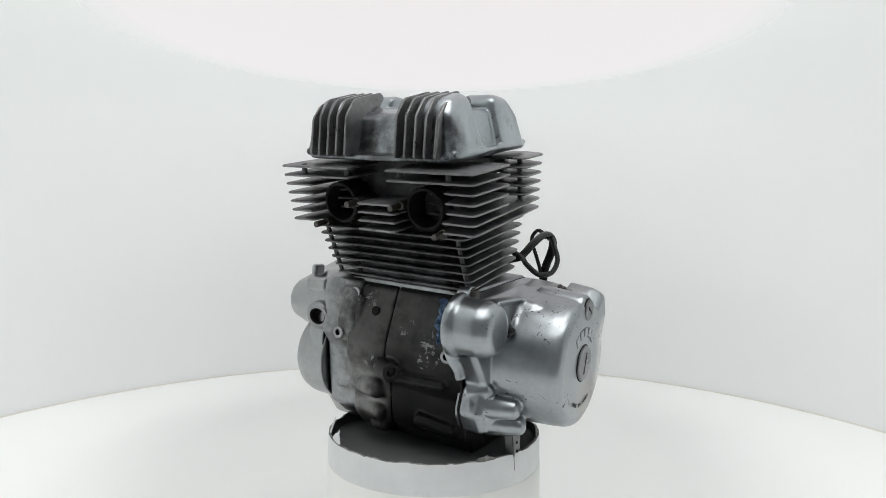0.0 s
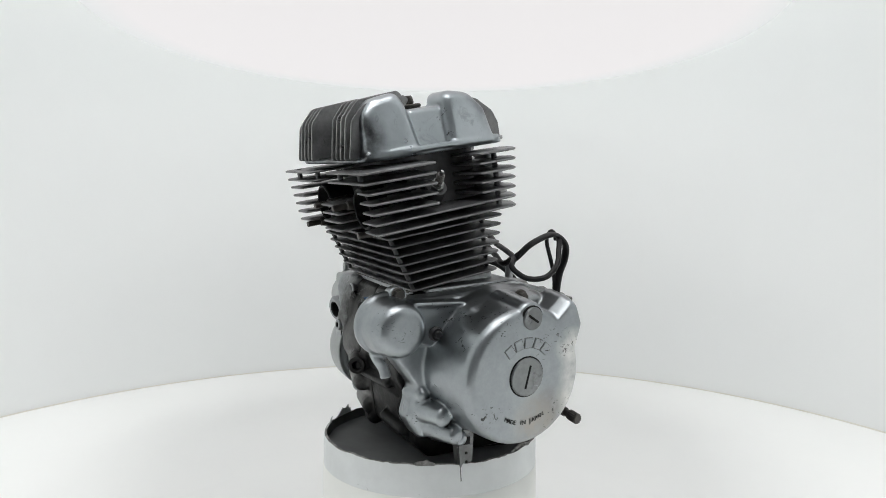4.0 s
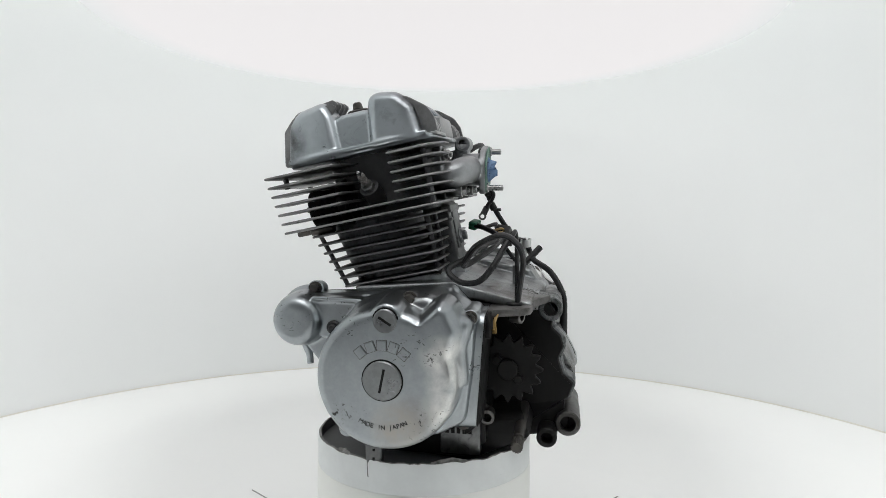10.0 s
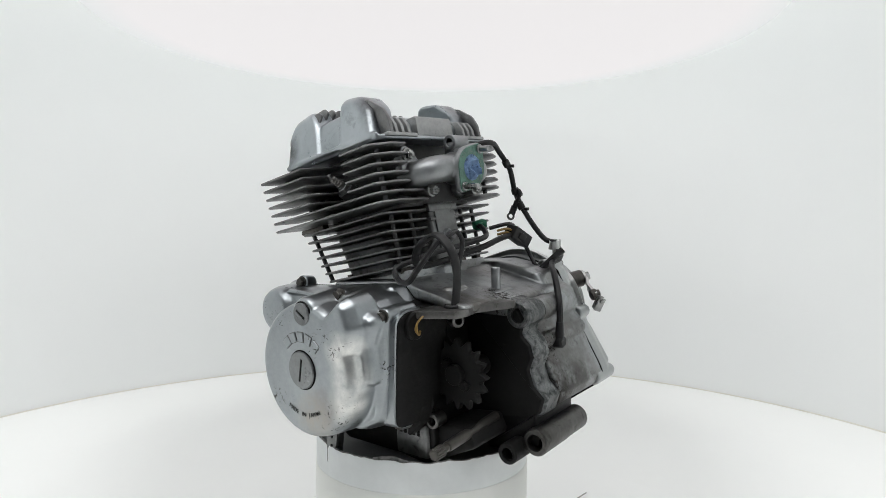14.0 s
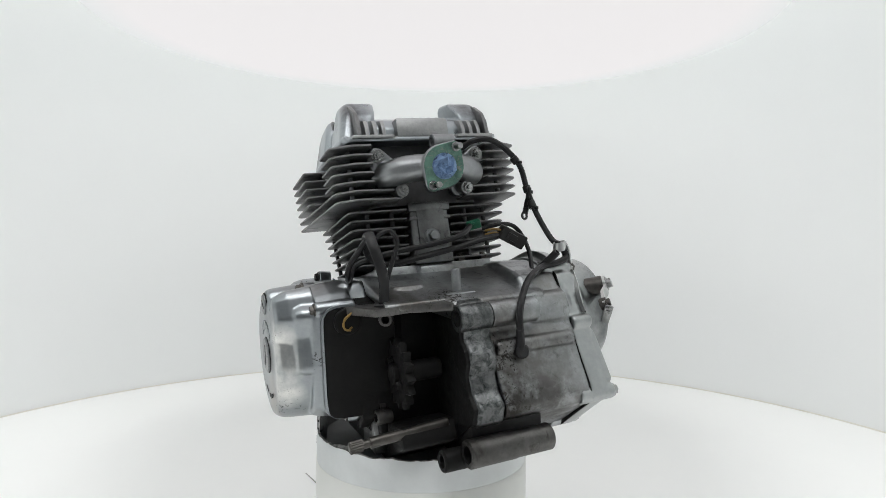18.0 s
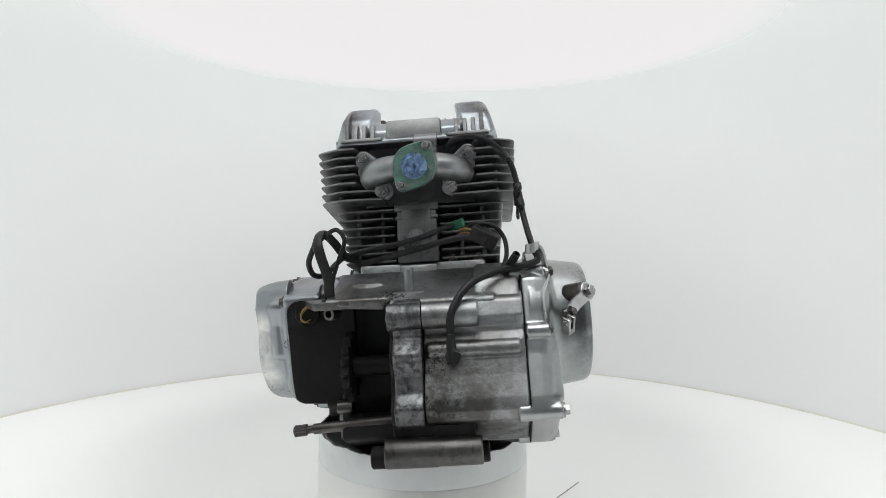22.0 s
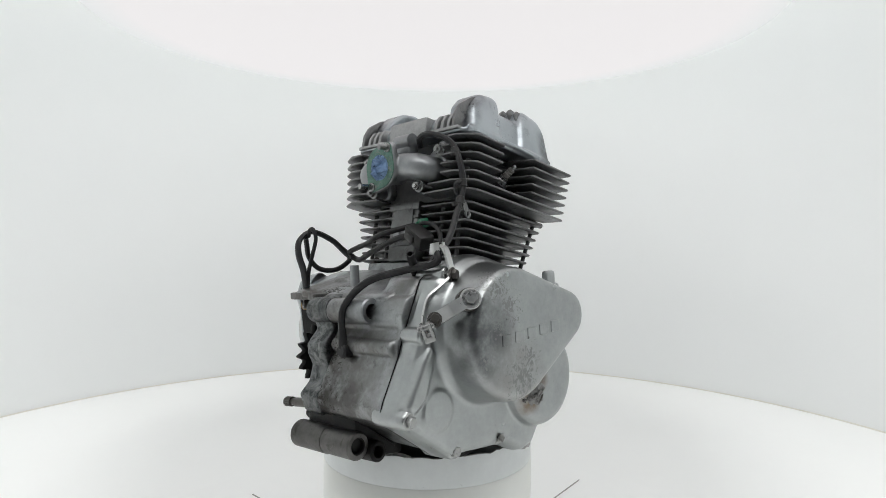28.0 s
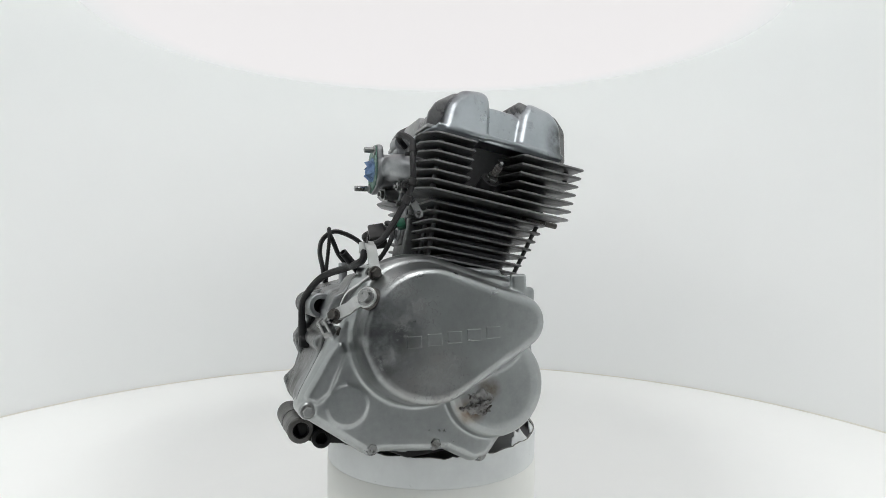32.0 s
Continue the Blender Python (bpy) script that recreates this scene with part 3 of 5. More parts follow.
def cylinder_barrel():
    bm = prism(fillet([(XC - 62, 38, 12), (XC + 62, 38, 12), (XC + 62, -42, 12), (XC - 62, -42, 12)]), [(128, 0, 0, 0), (150, 0, 0, 6), (214, 0, 0, 22)], "z")
    barrel = part("cylinder_barrel", bm, FIN, engine, "black finned cylinder block", m=CYL)
    for i in range(7):
        k = i / 6
        w = 148 + 10 * i
        h, f, r = 92 + 7 * k, 49 + 22 * k, -61 - 10 * k
        # rounded front corners, cut rear corners, notch for the cam-chain tunnel
        fin(barrel, fillet([(XC - h, f, 7), (XC - h, r, 9), (XC - 30, r, 1), (XC - 28, r + 16, 1),
                            (XC + 22, r + 16, 1), (XC + 24, r, 1), (XC + h, r, 9), (XC + h, f, 7)], 4), w)
    # bridging studs between the fins
    for u, v in ((XC - 74, -56), (XC + 74, -56), (XC - 45, -58), (XC + 48, -58), (XC - 86, 45), (XC + 86, 45)):
        bm = bmesh.new()
        rod(bm, (u, v, 146), (u, v + (20 if v > 0 else 0), 208), 2.5, n=12)
        part("stud_column", bm, DARK_CAST, barrel, m=CYL)
    # cam-chain tunnel at the back with its tensioner bolt
    bm = prism(fillet([(XC - 27, -40, 3), (XC - 27, -72, 4), (XC + 21, -72, 4), (XC + 21, -40, 3)]), rounded(142, 214, 1.5), "z")
    box(bm, (XC - 20, -74, 160), (XC + 14, -70, 206), 1.2)
    box(bm, (XC - 29, -74, 203), (XC + 23, -60, 212), 1.5)
    box(bm, (XC - 28.5, -73.4, 193), (XC + 22.5, -60, 197), 1.2)
    part("chain_tunnel", bm, TUNNEL, barrel, m=CYL)
    bm = bmesh.new()
    rod(bm, (XC - 4, -72, 173), (XC - 4, -76, 173), 9, n=20, ends=0.8)
    bolt(bm, (XC - 4, -76, 173), (0, -1, 0), 6, 5)
    part("tensioner_bolt", bm, ALU_DULL, barrel, m=CYL)
    # base flange and gasket
    bm = prism(fillet([(XC - 74, 44, 8), (XC + 74, 44, 8), (XC + 74, -64, 8), (XC - 74, -64, 8)]), rounded(120, 142, 1.5), "z")
    box(bm, (XC - 25, -76, 118), (XC + 19, -50, 139), 3)
    part("base_flange", bm, ALU_CAST, barrel, m=CYL)
    for u, v in ((XC - 66, 36), (XC + 66, 36), (XC - 66, -55), (XC + 66, -55), (XC + 36, -55)):
        bm = bmesh.new()
        bolt(bm, (u, v, 141), (0, 0, 1), 6.2, 6)
        rod(bm, (u, v, 146), (u, v, 151), 3.4, n=12, ends=0.5)
        part("base_nut", bm, STEEL_DARK, barrel, m=CYL)
    return barrel


def cylinder_head():
    bm = prism(fillet([(XC - 66, 46, 14), (XC + 66, 46, 14), (XC + 66, -64, 14), (XC - 66, -64, 14)]), [(212, 0), (286, 0)], "z")
    head = part("cylinder_head", bm, DARK_CAST, engine, "black finned cylinder head", m=CYL)
    for i in range(7):
        w = 218 + 10 * i
        f, r, h = 91 + 1.3 * i, -87 - 0.8 * i, 114 + 0.5 * i
        rear_in = [(XC - h, r + 9, 11), (XC - h + 25, r - 3, 10)]
        if i < 2:
            side = [(XC - 84, f - 2, 3), (XC - h, f, 5)] + rear_in + [(XC - 40, r, 2), (XC - 38, r + 26, 2), (XC - 30, 0), (XC - 30, 50), (XC - 76, 58, 3)]
            outlines = [side]
        else:
            if i < 5:
                wing_f = [(XC - 79, f - 3, 4), (XC - h, f, 5), (XC - h, 20, 3), (XC - 70, 14, 6), (XC - 58, 4), (XC - 40, 4), (XC - 40, 46), (XC - 76, 58, 3)]
            else:
                wing_f = [(XC - 24, f, 2), (XC - h, f, 5), (XC - h, 20, 3), (XC - 70, 14, 6), (XC - 58, 4), (XC - 40, 4), (XC - 24, 46)]
            wing_r = [(XC - h, -36, 3)] + rear_in + [(XC - 70, r - 3, 3), (XC - 60, -58, 6), (XC - 50, -40), (XC - 50, -34), (XC - 76, -30, 5)]
            outlines = [wing_f, wing_r]
        for pts in outlines:
            # the front wing reaches further out over the alternator side
            wide = [(p[0] - (8 if p[0] < XC - 100 else 9 if XC - 85 < p[0] < XC - 70 and 1 < i < 5 else 0) * (p[1] > 50 or p[0] < XC - 100 and p[1] > 0), *p[1:]) for p in pts]
            fin(head, fillet(wide, 5), w)
            fin(head, fillet(mirror(pts), 5), w)
    # stiffeners between the fins
    for u, v in ((XC - 92, -70), (XC + 92, -70)):
        bm = bmesh.new()
        rod(bm, (u, v, 216), (u, v, 278), 3.0, n=10)
        part("stud_column", bm, FIN, head, m=CYL)
    for u, v in ((XC - 92, 88), (XC + 92, 88), (XC - 34, 86), (XC + 34, 86)):
        bm = bmesh.new()
        rod(bm, (u, v, 264), (u, v, 279), 3.0, n=10)
        part("fin_bridge", bm, FIN, head, m=CYL)
    # short fins between the two exhaust ports
    for i in range(4):
        fin(head, fillet([(XC - 30, 40), (XC - 30, 94, 3), (XC + 18, 94, 3), (XC + 18, 40)], 3), 215 + 9 * i)
    # exhaust ports
    for s in (-1, 1):
        x = XC + s * 55
        bm = bmesh.new()
        ring_tube(bm, (x, 20, 238), (x, 76, 236), 22.5, 19.0, 54, n=40, hole_mat=1, ends=1.2)
        rod(bm, (x, 28, 238), (x, 41, 238), 28, 26, n=32, ends=2)
        part("exhaust_port", bm, [BLACK_OIL, BLACK_OIL], head, m=CYL)
        for dx, dw, tip in ((s * 22, -23, 94), (-s * 27, 3, 98)):
            bm = bmesh.new()
            rod(bm, (x + dx, 50, 236 + dw), (x + dx, tip - 16, 236 + dw), 5.6, 5.0, n=14, ends=1.0)
            rod(bm, (x + dx, tip - 17, 236 + dw), (x + dx, tip, 236 + dw), 3.4, n=12, ends=0.6)
            part("exhaust_stud", bm, STEEL_DARK, head, m=CYL)
    # spark plugs
    for s in (-1, 1):
        d = Vector((s * 0.72, 0.08, 0.62)).normalized()
        base = Vector((XC + s * 68, -2, 236)) + d * 14
        bm = bmesh.new()
        rod(bm, base - d * 28, base + d * 4, 11, n=20)
        part("plug_seat", bm, DARK_CAST, head, m=CYL)
        bm = bmesh.new()
        rod(bm, base + d * 3, base + d * 9, 7.6, n=6, mat=1, ends=0.6)
        rod(bm, base + d * 8, base + d * 12, 5.8, n=18, mat=1)
        for k in range(4):
            rod(bm, base + d * (12 + 3.3 * k), base + d * (14.7 + 3.3 * k), 4.4, n=16, mat=0, ends=0.7)
            rod(bm, base + d * (14.4 + 3.3 * k), base + d * (15.6 + 3.3 * k), 3.7, n=14, mat=0)
        rod(bm, base + d * 25, base + d * 31, 2.3, n=12, mat=1, ends=0.8)
        part("spark_plug", bm, [PORCELAIN, STEEL], head, m=CYL)
    return head


def head_cover():
    # saddle body
    side = fillet([(70, 287), (66, 300, 8), (56, 330, 16), (4, 333, 10), (-22, 332, 10), (-40, 324, 10), (-66, 315, 10), (-75, 304, 10), (-75, 287)], 4)
    bm = prism(side, [(XC - 60, 6), (XC - 56, 1), (XC - 52, 0), (XC + 52, 0), (XC + 56, 1), (XC + 60, 6)], "x")
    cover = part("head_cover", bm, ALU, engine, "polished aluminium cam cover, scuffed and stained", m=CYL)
    pieces = []
    # rim flange
    pieces.append(prism(fillet([(XC - 95, 84, 22), (XC + 95, 84, 22), (XC + 95, -85, 14), (XC - 95, -85, 14)]), rounded(284, 290, 1.2), "z"))
    for s in (-1, 1):
        # side walls: front tower, saddle, rear tower
        def bulge(profile, x_in, x_out, lean, soft=9):
            b = prism(fillet(profile, 6), [(XC + s * x_in, 2), (XC + s * (x_in + 3), 0)] + [(XC + s * (x_out - soft * (1 - math.sin(q))), soft * (1 - math.cos(q))) for q in (0, 0.4, 0.8, 1.15, 1.45)], "x")
            for v in b.verts:
                v.co.z = max(v.co.z, 287)
                v.co.z += 3.0 * (v.co.z - 287) / 60
                v.co.x -= s * lean * (v.co.z - 287) / 60
            pieces.append(b)
        b = prism(fillet([(66, 288, 4), (62, 312, 14), (48, 328, 14), (30, 338, 9), (22, 332, 8), (10, 288, 4)], 6), rounded(XC + s * 27, XC + s * 72, 4), "x")
        part("tower_core", b, FIN_COVER, cover, m=CYL)
        bulge([(82, 262, 16), (75, 328, 20), (63, 342, 20), (30, 347, 15), (23, 330, 14), (16, 262, 14)], 62, 98, 14)
        bulge([(28, 268, 6), (26, 329, 12), (-22, 329, 12), (-24, 268, 6)], 40, 91, 14, 5)
        bulge([(-15, 262, 14), (-18, 345, 15), (-52, 339, 18), (-68, 322, 18), (-75, 262, 14)], 60, 99, 14)
        # raised bead along the foot of the side wall
        b = bmesh.new()
        sweep(b, [(XC + s * 93, 80, 291), (XC + s * 96, 40, 291), (XC + s * 96, 0, 291), (XC + s * 96, -40, 291), (XC + s * 93, -78, 291)], 3.2, n=10)
        pieces.append(b)
        # cooling fins on the front of each tower
        for k in range(5):
            x = XC + s * (32 + 11.6 * k)
            prof = fillet([(92, 288, 4), (84, 330, 14), (69, 346, 14), (24, 351, 4), (18, 345, 4), (40, 322, 8), (62, 300, 4), (66, 288, 3)], 5)
            if k == 4:
                prof = [Vector((p.x - 1.0, p.y - 5.0 * max(0, (p.y - 300) / 45))) for p in prof]
            part("cover_fin", prism(prof, rounded(x - 1.5, x + 1.5, 0.7), "x"), FIN_COVER, cover, m=CYL)
        # fins over the rear
        for k in range(4):
            x = XC + s * (80 - 10.0 * k)
            prof = [(-88, 288, 3), (-87, 306, 12), (-81, 319, 16), (-62, 334, 16), (-26, 341, 6), (-24, 328), (-55, 318), (-66, 300), (-68, 288)] if k == 0 else \
                   [(-86, 288, 3), (-85, 300, 8), (-80, 310, 6), (-66, 314, 5), (-60, 310), (-66, 300), (-68, 288)]
            b = prism(fillet(prof, 5), rounded(x - 2.4, x + 2.4, 1.0), "x")
            part("cover_fin", b, FIN_COVER if k == 0 else ALU_MATT, cover, m=CYL)
    # rear lip and plain middle panel
    bm = prism(fillet([(XC - 88, -60), (XC - 88, -88, 3), (XC - 40, -88, 2), (XC - 36, -82, 2), (XC + 36, -82, 2), (XC + 40, -88, 2), (XC + 88, -88, 3), (XC + 88, -60)]), rounded(287, 291, 0.8), "z")
    part("rear_lip", bm, ALU_MATT, cover, m=CYL)
    bm = bmesh.new()
    box(bm, (XC - 82, -70, 288), (XC + 82, -56, 312), 3)
    box(bm, (XC - 34, -84, 288), (XC + 32, -60, 313), 4)
    part("rear_panel", bm, ALU_MATT, cover, m=CYL)
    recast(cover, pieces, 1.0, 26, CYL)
    # oil filler cap
    bm = bmesh.new()
    rod(bm, (XC - 50, 3, 322), (XC - 50, 3, 333), 9, n=24, ends=1)
    rod(bm, (XC - 50, 3, 332), (XC - 50, 3, 336), 13, n=24, ends=1.2)
    rod(bm, (XC - 50, 3, 336), (XC - 50, 3, 345), 6, 5, n=14, ends=1.5)
    part("cap", bm, STEEL_DARK, cover, "dark filler cap", m=CYL)
    return cover


def intake():
    bm = bmesh.new()
    c = Vector((XC + 2, -72, 262))
    for s in (-1, 1):
        sweep(bm, [(XC + s * 52, -22, 254), (XC + s * 50, -36, 256), (XC + s * 40, -46, 260), (XC + s * 24, -50, 262), (XC, -50, 262)], 15.5, n=22, step=6)
    sweep(bm, [(XC + 1, -40, 262), (XC + 2, -52, 262), (XC + 2, -66, 262)], 19, n=24, step=4)
    mani = part("intake_manifold", bm, ALU_DULL, engine, "twin-branch alloy intake manifold")
    pieces = []
    # port flanges
    for s in (-1, 1):
        out = hull(circle(XC + s * 62, 278, 10, 20) + circle(XC + s * 38, 238, 10, 20) + circle(XC + s * 50, 258, 18, 24))
        b = prism(out, rounded(-18, -29, 1.2), "y")
        pieces.append(b)
        for x, z, y in ((62, 278, -31), (40, 238, -46)):
            b = bmesh.new()
            rod(b, (XC + s * x, -24, z), (XC + s * x, y, z), 7.2, n=18, ends=0.8)
            bolt(b, (XC + s * x, y, z), (0, -1, 0), 5.6, 5)
            rod(b, (XC + s * x, y - 5, z), (XC + s * x, y - 9, z), 2.8, n=10, ends=0.5)
            part("flange_nut", b, STEEL, mani)
    # carburettor face: oval flange with gasket paste, blue rag in the mouth
    out = hull(circle(XC + 2, 262, 25, 32) + circle(XC + 16, 282, 8.5, 16) + circle(XC - 12, 242, 8.5, 16))
    b = prism(out, rounded(-62, -70, 1.2), "y")
    pieces.append(b)
    recast(mani, pieces, 1.0, 16)
    b = bmesh.new()
    loft(b, shrink(out, 1.0), [(-70.2, 0), (-71.2, 0.5)], "y")
    part("gasket", b, GASKET, mani, "green gasket paste on the flange")
    b = bmesh.new()
    random.seed(11)
    rod(b, (XC + 2, -64, 262), (XC + 2, -71.4, 262), 14.8, n=24)
    rows = []
    for i in range(4):
        rr = 15.0 * i / 3
        rows.append([b.verts.new((XC + 2 + (rr + random.uniform(-2.5, 1)) * math.cos(2 * math.pi * k / 8 + (i % 2) * 0.39), -72 - (random.choice((0.2, 3, 6, 9)) if i < 3 else 0),
                                  262 + (rr + random.uniform(-2.5, 1)) * math.sin(2 * math.pi * k / 8 + (i % 2) * 0.39))) for k in range(8)])
    for r0, r1 in zip(rows, rows[1:]):
        for k in range(8):
            b.faces.new((r0[k - 1], r0[k], r1[k]))
            b.faces.new((r0[k - 1], r1[k], r1[k - 1]))
    b.faces.new(rows[0])
    rags.append(tagged(part("rag", b, TAPE, None, "crumpled blue paper rag plugging the intake mouth", smooth=5), category="rag"))
    for x, z in ((17, 283), (-13, 241)):
        b = bmesh.new()
        rod(b, (XC + x, -68, z), (XC + x, -84 if x > 0 else -90, z), 3.4, n=12, ends=0.6)
        rod(b, (XC + x, -70, z), (XC + x, -73, z), 5.4, n=12, ends=0.6)
        part("carburettor_stud", b, STEEL, mani)
    # lifting lug over the manifold
    b = bmesh.new()
    ring_tube(b, (30, -40, 292), (4, -40, 292), 9, 5, 16, n=18)
    box(b, (6, -46, 272), (30, -30, 293), 3)
    part("lug", b, ALU_DULL, mani)
    return mani


cylinder_barrel()
cylinder_head()
head_cover()
intake()




def crankcase():
    # main castings, split down the middle
    core = fillet([(60, 134, 6), (76, 122, 8), (94, 62, 10), (93, 42, 8), (78, 14, 10), (70, -30, 10), (52, -48, 10), (-60, -48, 10),
                   (-82, -30, 8), (-78, 112, 6), (-50, 136, 6)])
    bm = prism(core, rounded(5.4, -93, 0.9), "x")
    case = part("crankcase", bm, ALU_GRIME, engine, "oil-blackened cast aluminium crankcase halves")
    left_lumps, right_lumps, light_lumps = [], [], []
    bm = prism(core, rounded(6.0, 60, 0.9), "x")
    front_half = part("front_half", bm, ALU_GRIME, case)
    # brighter right flank of the case in front of the clutch cover
    flank = fillet([(56, 134, 6), (80, 126, 8), (84, 108, 8), (80, 84, 8), (84, 62, 8), (70, 44, 8), (66, 10, 10), (58, -30, 10), (30, -46, 10), (-50, -46, 10), (-50, 136, 6)])
    bm = prism(flank, [(54, 3), (58, 0), (106, 0), (107.5, 1.2)], "x")
    flank_part = part("flank", bm, ALU_CAST, case)
    bm = prism(fillet([(86, 120, 6), (96, 76, 8), (90, 56, 8), (60, 50), (60, 122)]), [(52, 4), (58, 0.5), (74, 0.5), (78, 5)], "x")
    recast(flank_part, [bm], 1.3, 5)
    # upper deck behind the barrel
    deck = fillet([(62, 136, 4), (-46, 144, 6), (-60, 139, 4), (-112, 127, 5), (-138, 119, 8), (-134, 100, 4), (60, 100)])
    bm = prism(deck, rounded(-24, 86, 3), "x")
    deck_part = part("deck", bm, ALU_CAST, case, "smeared grey deck behind the barrel")
    bm = prism(fillet([(50, 140, 8), (-60, 148, 10), (-100, 141, 8), (-116, 136, 8), (-134, 112, 6), (-100, 100), (50, 100)]), rounded(64, 111, 4), "x")
    deck_pieces = [bm]
    thin = fillet([(62, 136, 4), (-46, 144, 6), (-60, 139, 4), (-112, 127, 5), (-128, 123, 3), (-128, 115, 2), (-60, 126), (60, 100)])
    deck_pieces.append(prism(thin, rounded(-92, -22, 2), "x"))
    # gearbox end
    rear_r = fillet([(-60, 132, 4), (-112, 127, 6), (-136, 116, 8), (-144, 100, 6), (-142, 86, 4), (-149, 77, 6), (-152, 62, 6), (-160, 45, 8), (-171, 25, 6),
                     (-175, 14, 5), (-171, 3, 6), (-150, -11, 8), (-112, -36, 8), (-60, -50, 6)])
    bm = prism(rear_r, [(10.6, 0.8), (11.6, 0), (111.0, 0), (111.9, 0.3)], "x")
    right_half = part("gearbox_half", bm, ALU_CAST, case, "stained grey gearbox casting")
    rear_l = fillet([(-60, 132, 4), (-112, 126, 5), (-142, 118, 8), (-154, 100, 6), (-150, 84, 4), (-160, 74, 5), (-164, 60, 5), (-158, 46, 4), (-163, 30, 4),
                     (-176, 18, 6), (-170, 0, 6), (-150, -14, 6), (-155, -30, 6), (-150, -46, 6), (-60, -50, 6)])
    bm = prism(rear_l, rounded(9.9, -20, 2.5), "x")
    left_half = part("gearbox_half", bm, ALU_FLAKY, case, "flaking grimy gearbox casting")
    ribs = {True: [], False: []}
    bm = prism(shrink(rear_l, 2.2), [(-18, 0), (-22, 0.6), (-23.5, 2)], "x")
    part("bay_wall", bm, BLACK_OIL, case, "black greasy wall behind the sprocket")
    # ribs and pads across the back
    for y, z, r, x0, x1 in ((-149, 69, 8.5, 14, 108), (-165, 9, 7.5, 14, 110), (-138, 92, 6.5, 60, 108), (-156, 66, 8, -20, 8)):
        bm = bmesh.new()
        rod(bm, (x0, y, z), (x1, y, z), r, n=20, ends=2)
        ribs[x1 > 10].append(bm)
    recast(right_half, ribs[True], 1.3, 4)
    recast(left_half, ribs[False], 1.3, 4)
    # mounting lugs
    for (p, q, r, h, mat) in (((9.7, -144.5, 104), (-25, -146, 104), 14, 7.5, ALU_FLAKY), ((11.0, -145, 104), (67, -143, 104), 13.5, 7, ALU_CAST),
                              ((20, -166, -27), (-32, -167, -27), 14.5, 8.5, ALU_STAINED), ((18, -166, -27), (64, -165, -27), 14, 8, ALU_STAINED),
                              ((14, -144, -38), (-50, -144, -38), 11.5, 6.5, BLACK_OIL), ((12, -144, -38), (70, -144, -36), 10.5, 6, BLACK_OIL)):
        bm = bmesh.new()
        ring_tube(bm, p, q, r, h, 14, n=26, hole_mat=1, ends=1.4)
        part("mounting_lug", bm, [mat, BLACK_OIL], case)
    web = prism(fillet([(-100, -10, 6), (-164, 2, 4), (-163, -14, 6), (-170, -20, 6), (-166, -38, 8), (-144, -44, 8), (-100, -50, 6)]), rounded(-24, 58, 4), "x")
    part("lug_web", web, ALU_GRIME, case)
    # sump
    bm = prism(fillet([(60, -26, 10), (34, -48, 16), (-60, -57, 14), (-130, -24, 8), (-120, -4, 6)]), rounded(-84, 106, 4), "x")
    part("sump", bm, BLACK_OIL, case)
    # rear wall of the left half and top plate over the sprocket
    bm = prism(fillet([(-60, 128, 3), (-79, 118, 6), (-80, 0, 8), (-60, -20, 4)]), rounded(-60, -110, 2), "x")
    part("left_wall", bm, BLACK_OIL, case)
    bm = prism(fillet([(-126, -50), (-126, -84, 8), (-104, -128, 6), (-88, -130, 5), (-70, -126, 8), (-26, -148, 4), (-26, -50)]), rounded(113, 121, 1.2), "z")
    part("top_plate", bm, ALU_STAINED, case)
    bm = bmesh.new()
    ring_tube(bm, (-86, -108, 108), (-91, -119, 108), 7, 3.8, 8, n=18, hole_mat=1)
    part("plate_lug", bm, [ALU_STAINED, BLACK_OIL], case)
    # breather stud on the deck
    bm = bmesh.new()
    box(bm, (-22, -118, 120), (12, -94, 127), 2)
    rod(bm, (-5, -106, 124), (-5, -106, 151), 5.2, n=14, ends=0.8)
    part("deck_stud", bm, ALU_DULL, case)
    bm = prism(circle(-52, -84, 17, 28, ry=9), [(128, 0), (134.5, 0), (136, 2)], "z")
    recast(deck_part, deck_pieces + [bm], 1.3, 5)
    # bosses and lugs on the dark front
    for x, y, z, r in ((59, 79, 113, 7.0), (72, 90, 66, 7.0), (-84, 106, 69, 7.0)):
        bm = bmesh.new()
        ring_tube(bm, (x, y - 12, z), (x, y + 6, z), r, r * 0.45, 9, n=20, hole_mat=1)
        part("front_boss", bm, [ALU_DULL, BLACK_OIL], case)
    for p, q, r in (((56, 72, 46), (8, 94, 38), 11), ((60, 68, 10), (14, 84, 8), 14), ((58, 60, -20), (12, 72, -22), 13), ((34, 62, -36), (8, 68, -36), 10), ((54, 84, 74), (50, 84, 112), 6)):
        bm = bmesh.new()
        rod(bm, p, q, r, r * 0.85, n=28, ends=3)
        (light_lumps if p[0] > 60 else right_lumps).append(bm)
    for p, q, r in (((2, 92, 38), (-14, 98, 38), 12), ((0, 91, 28), (-74, 91, 32), 6), ((-30, 76, -16), (-80, 74, -20), 8)):
        bm = bmesh.new()
        rod(bm, p, q, r, r * 0.85, n=28, ends=3)
        left_lumps.append(bm)
    recast(case, left_lumps, 1.3, 16)
    recast(front_half, right_lumps, 1.3, 16)
    recast(flank_part, light_lumps, 1.3, 10)
    bm = bmesh.new()
    ring_tube(bm, (10, 92, 39), (-14, 105, 38), 10, 5, 8, n=20, hole_mat=1, ends=1.5)
    part("front_lug", bm, [ALU_GRIME, BLACK_OIL], case)
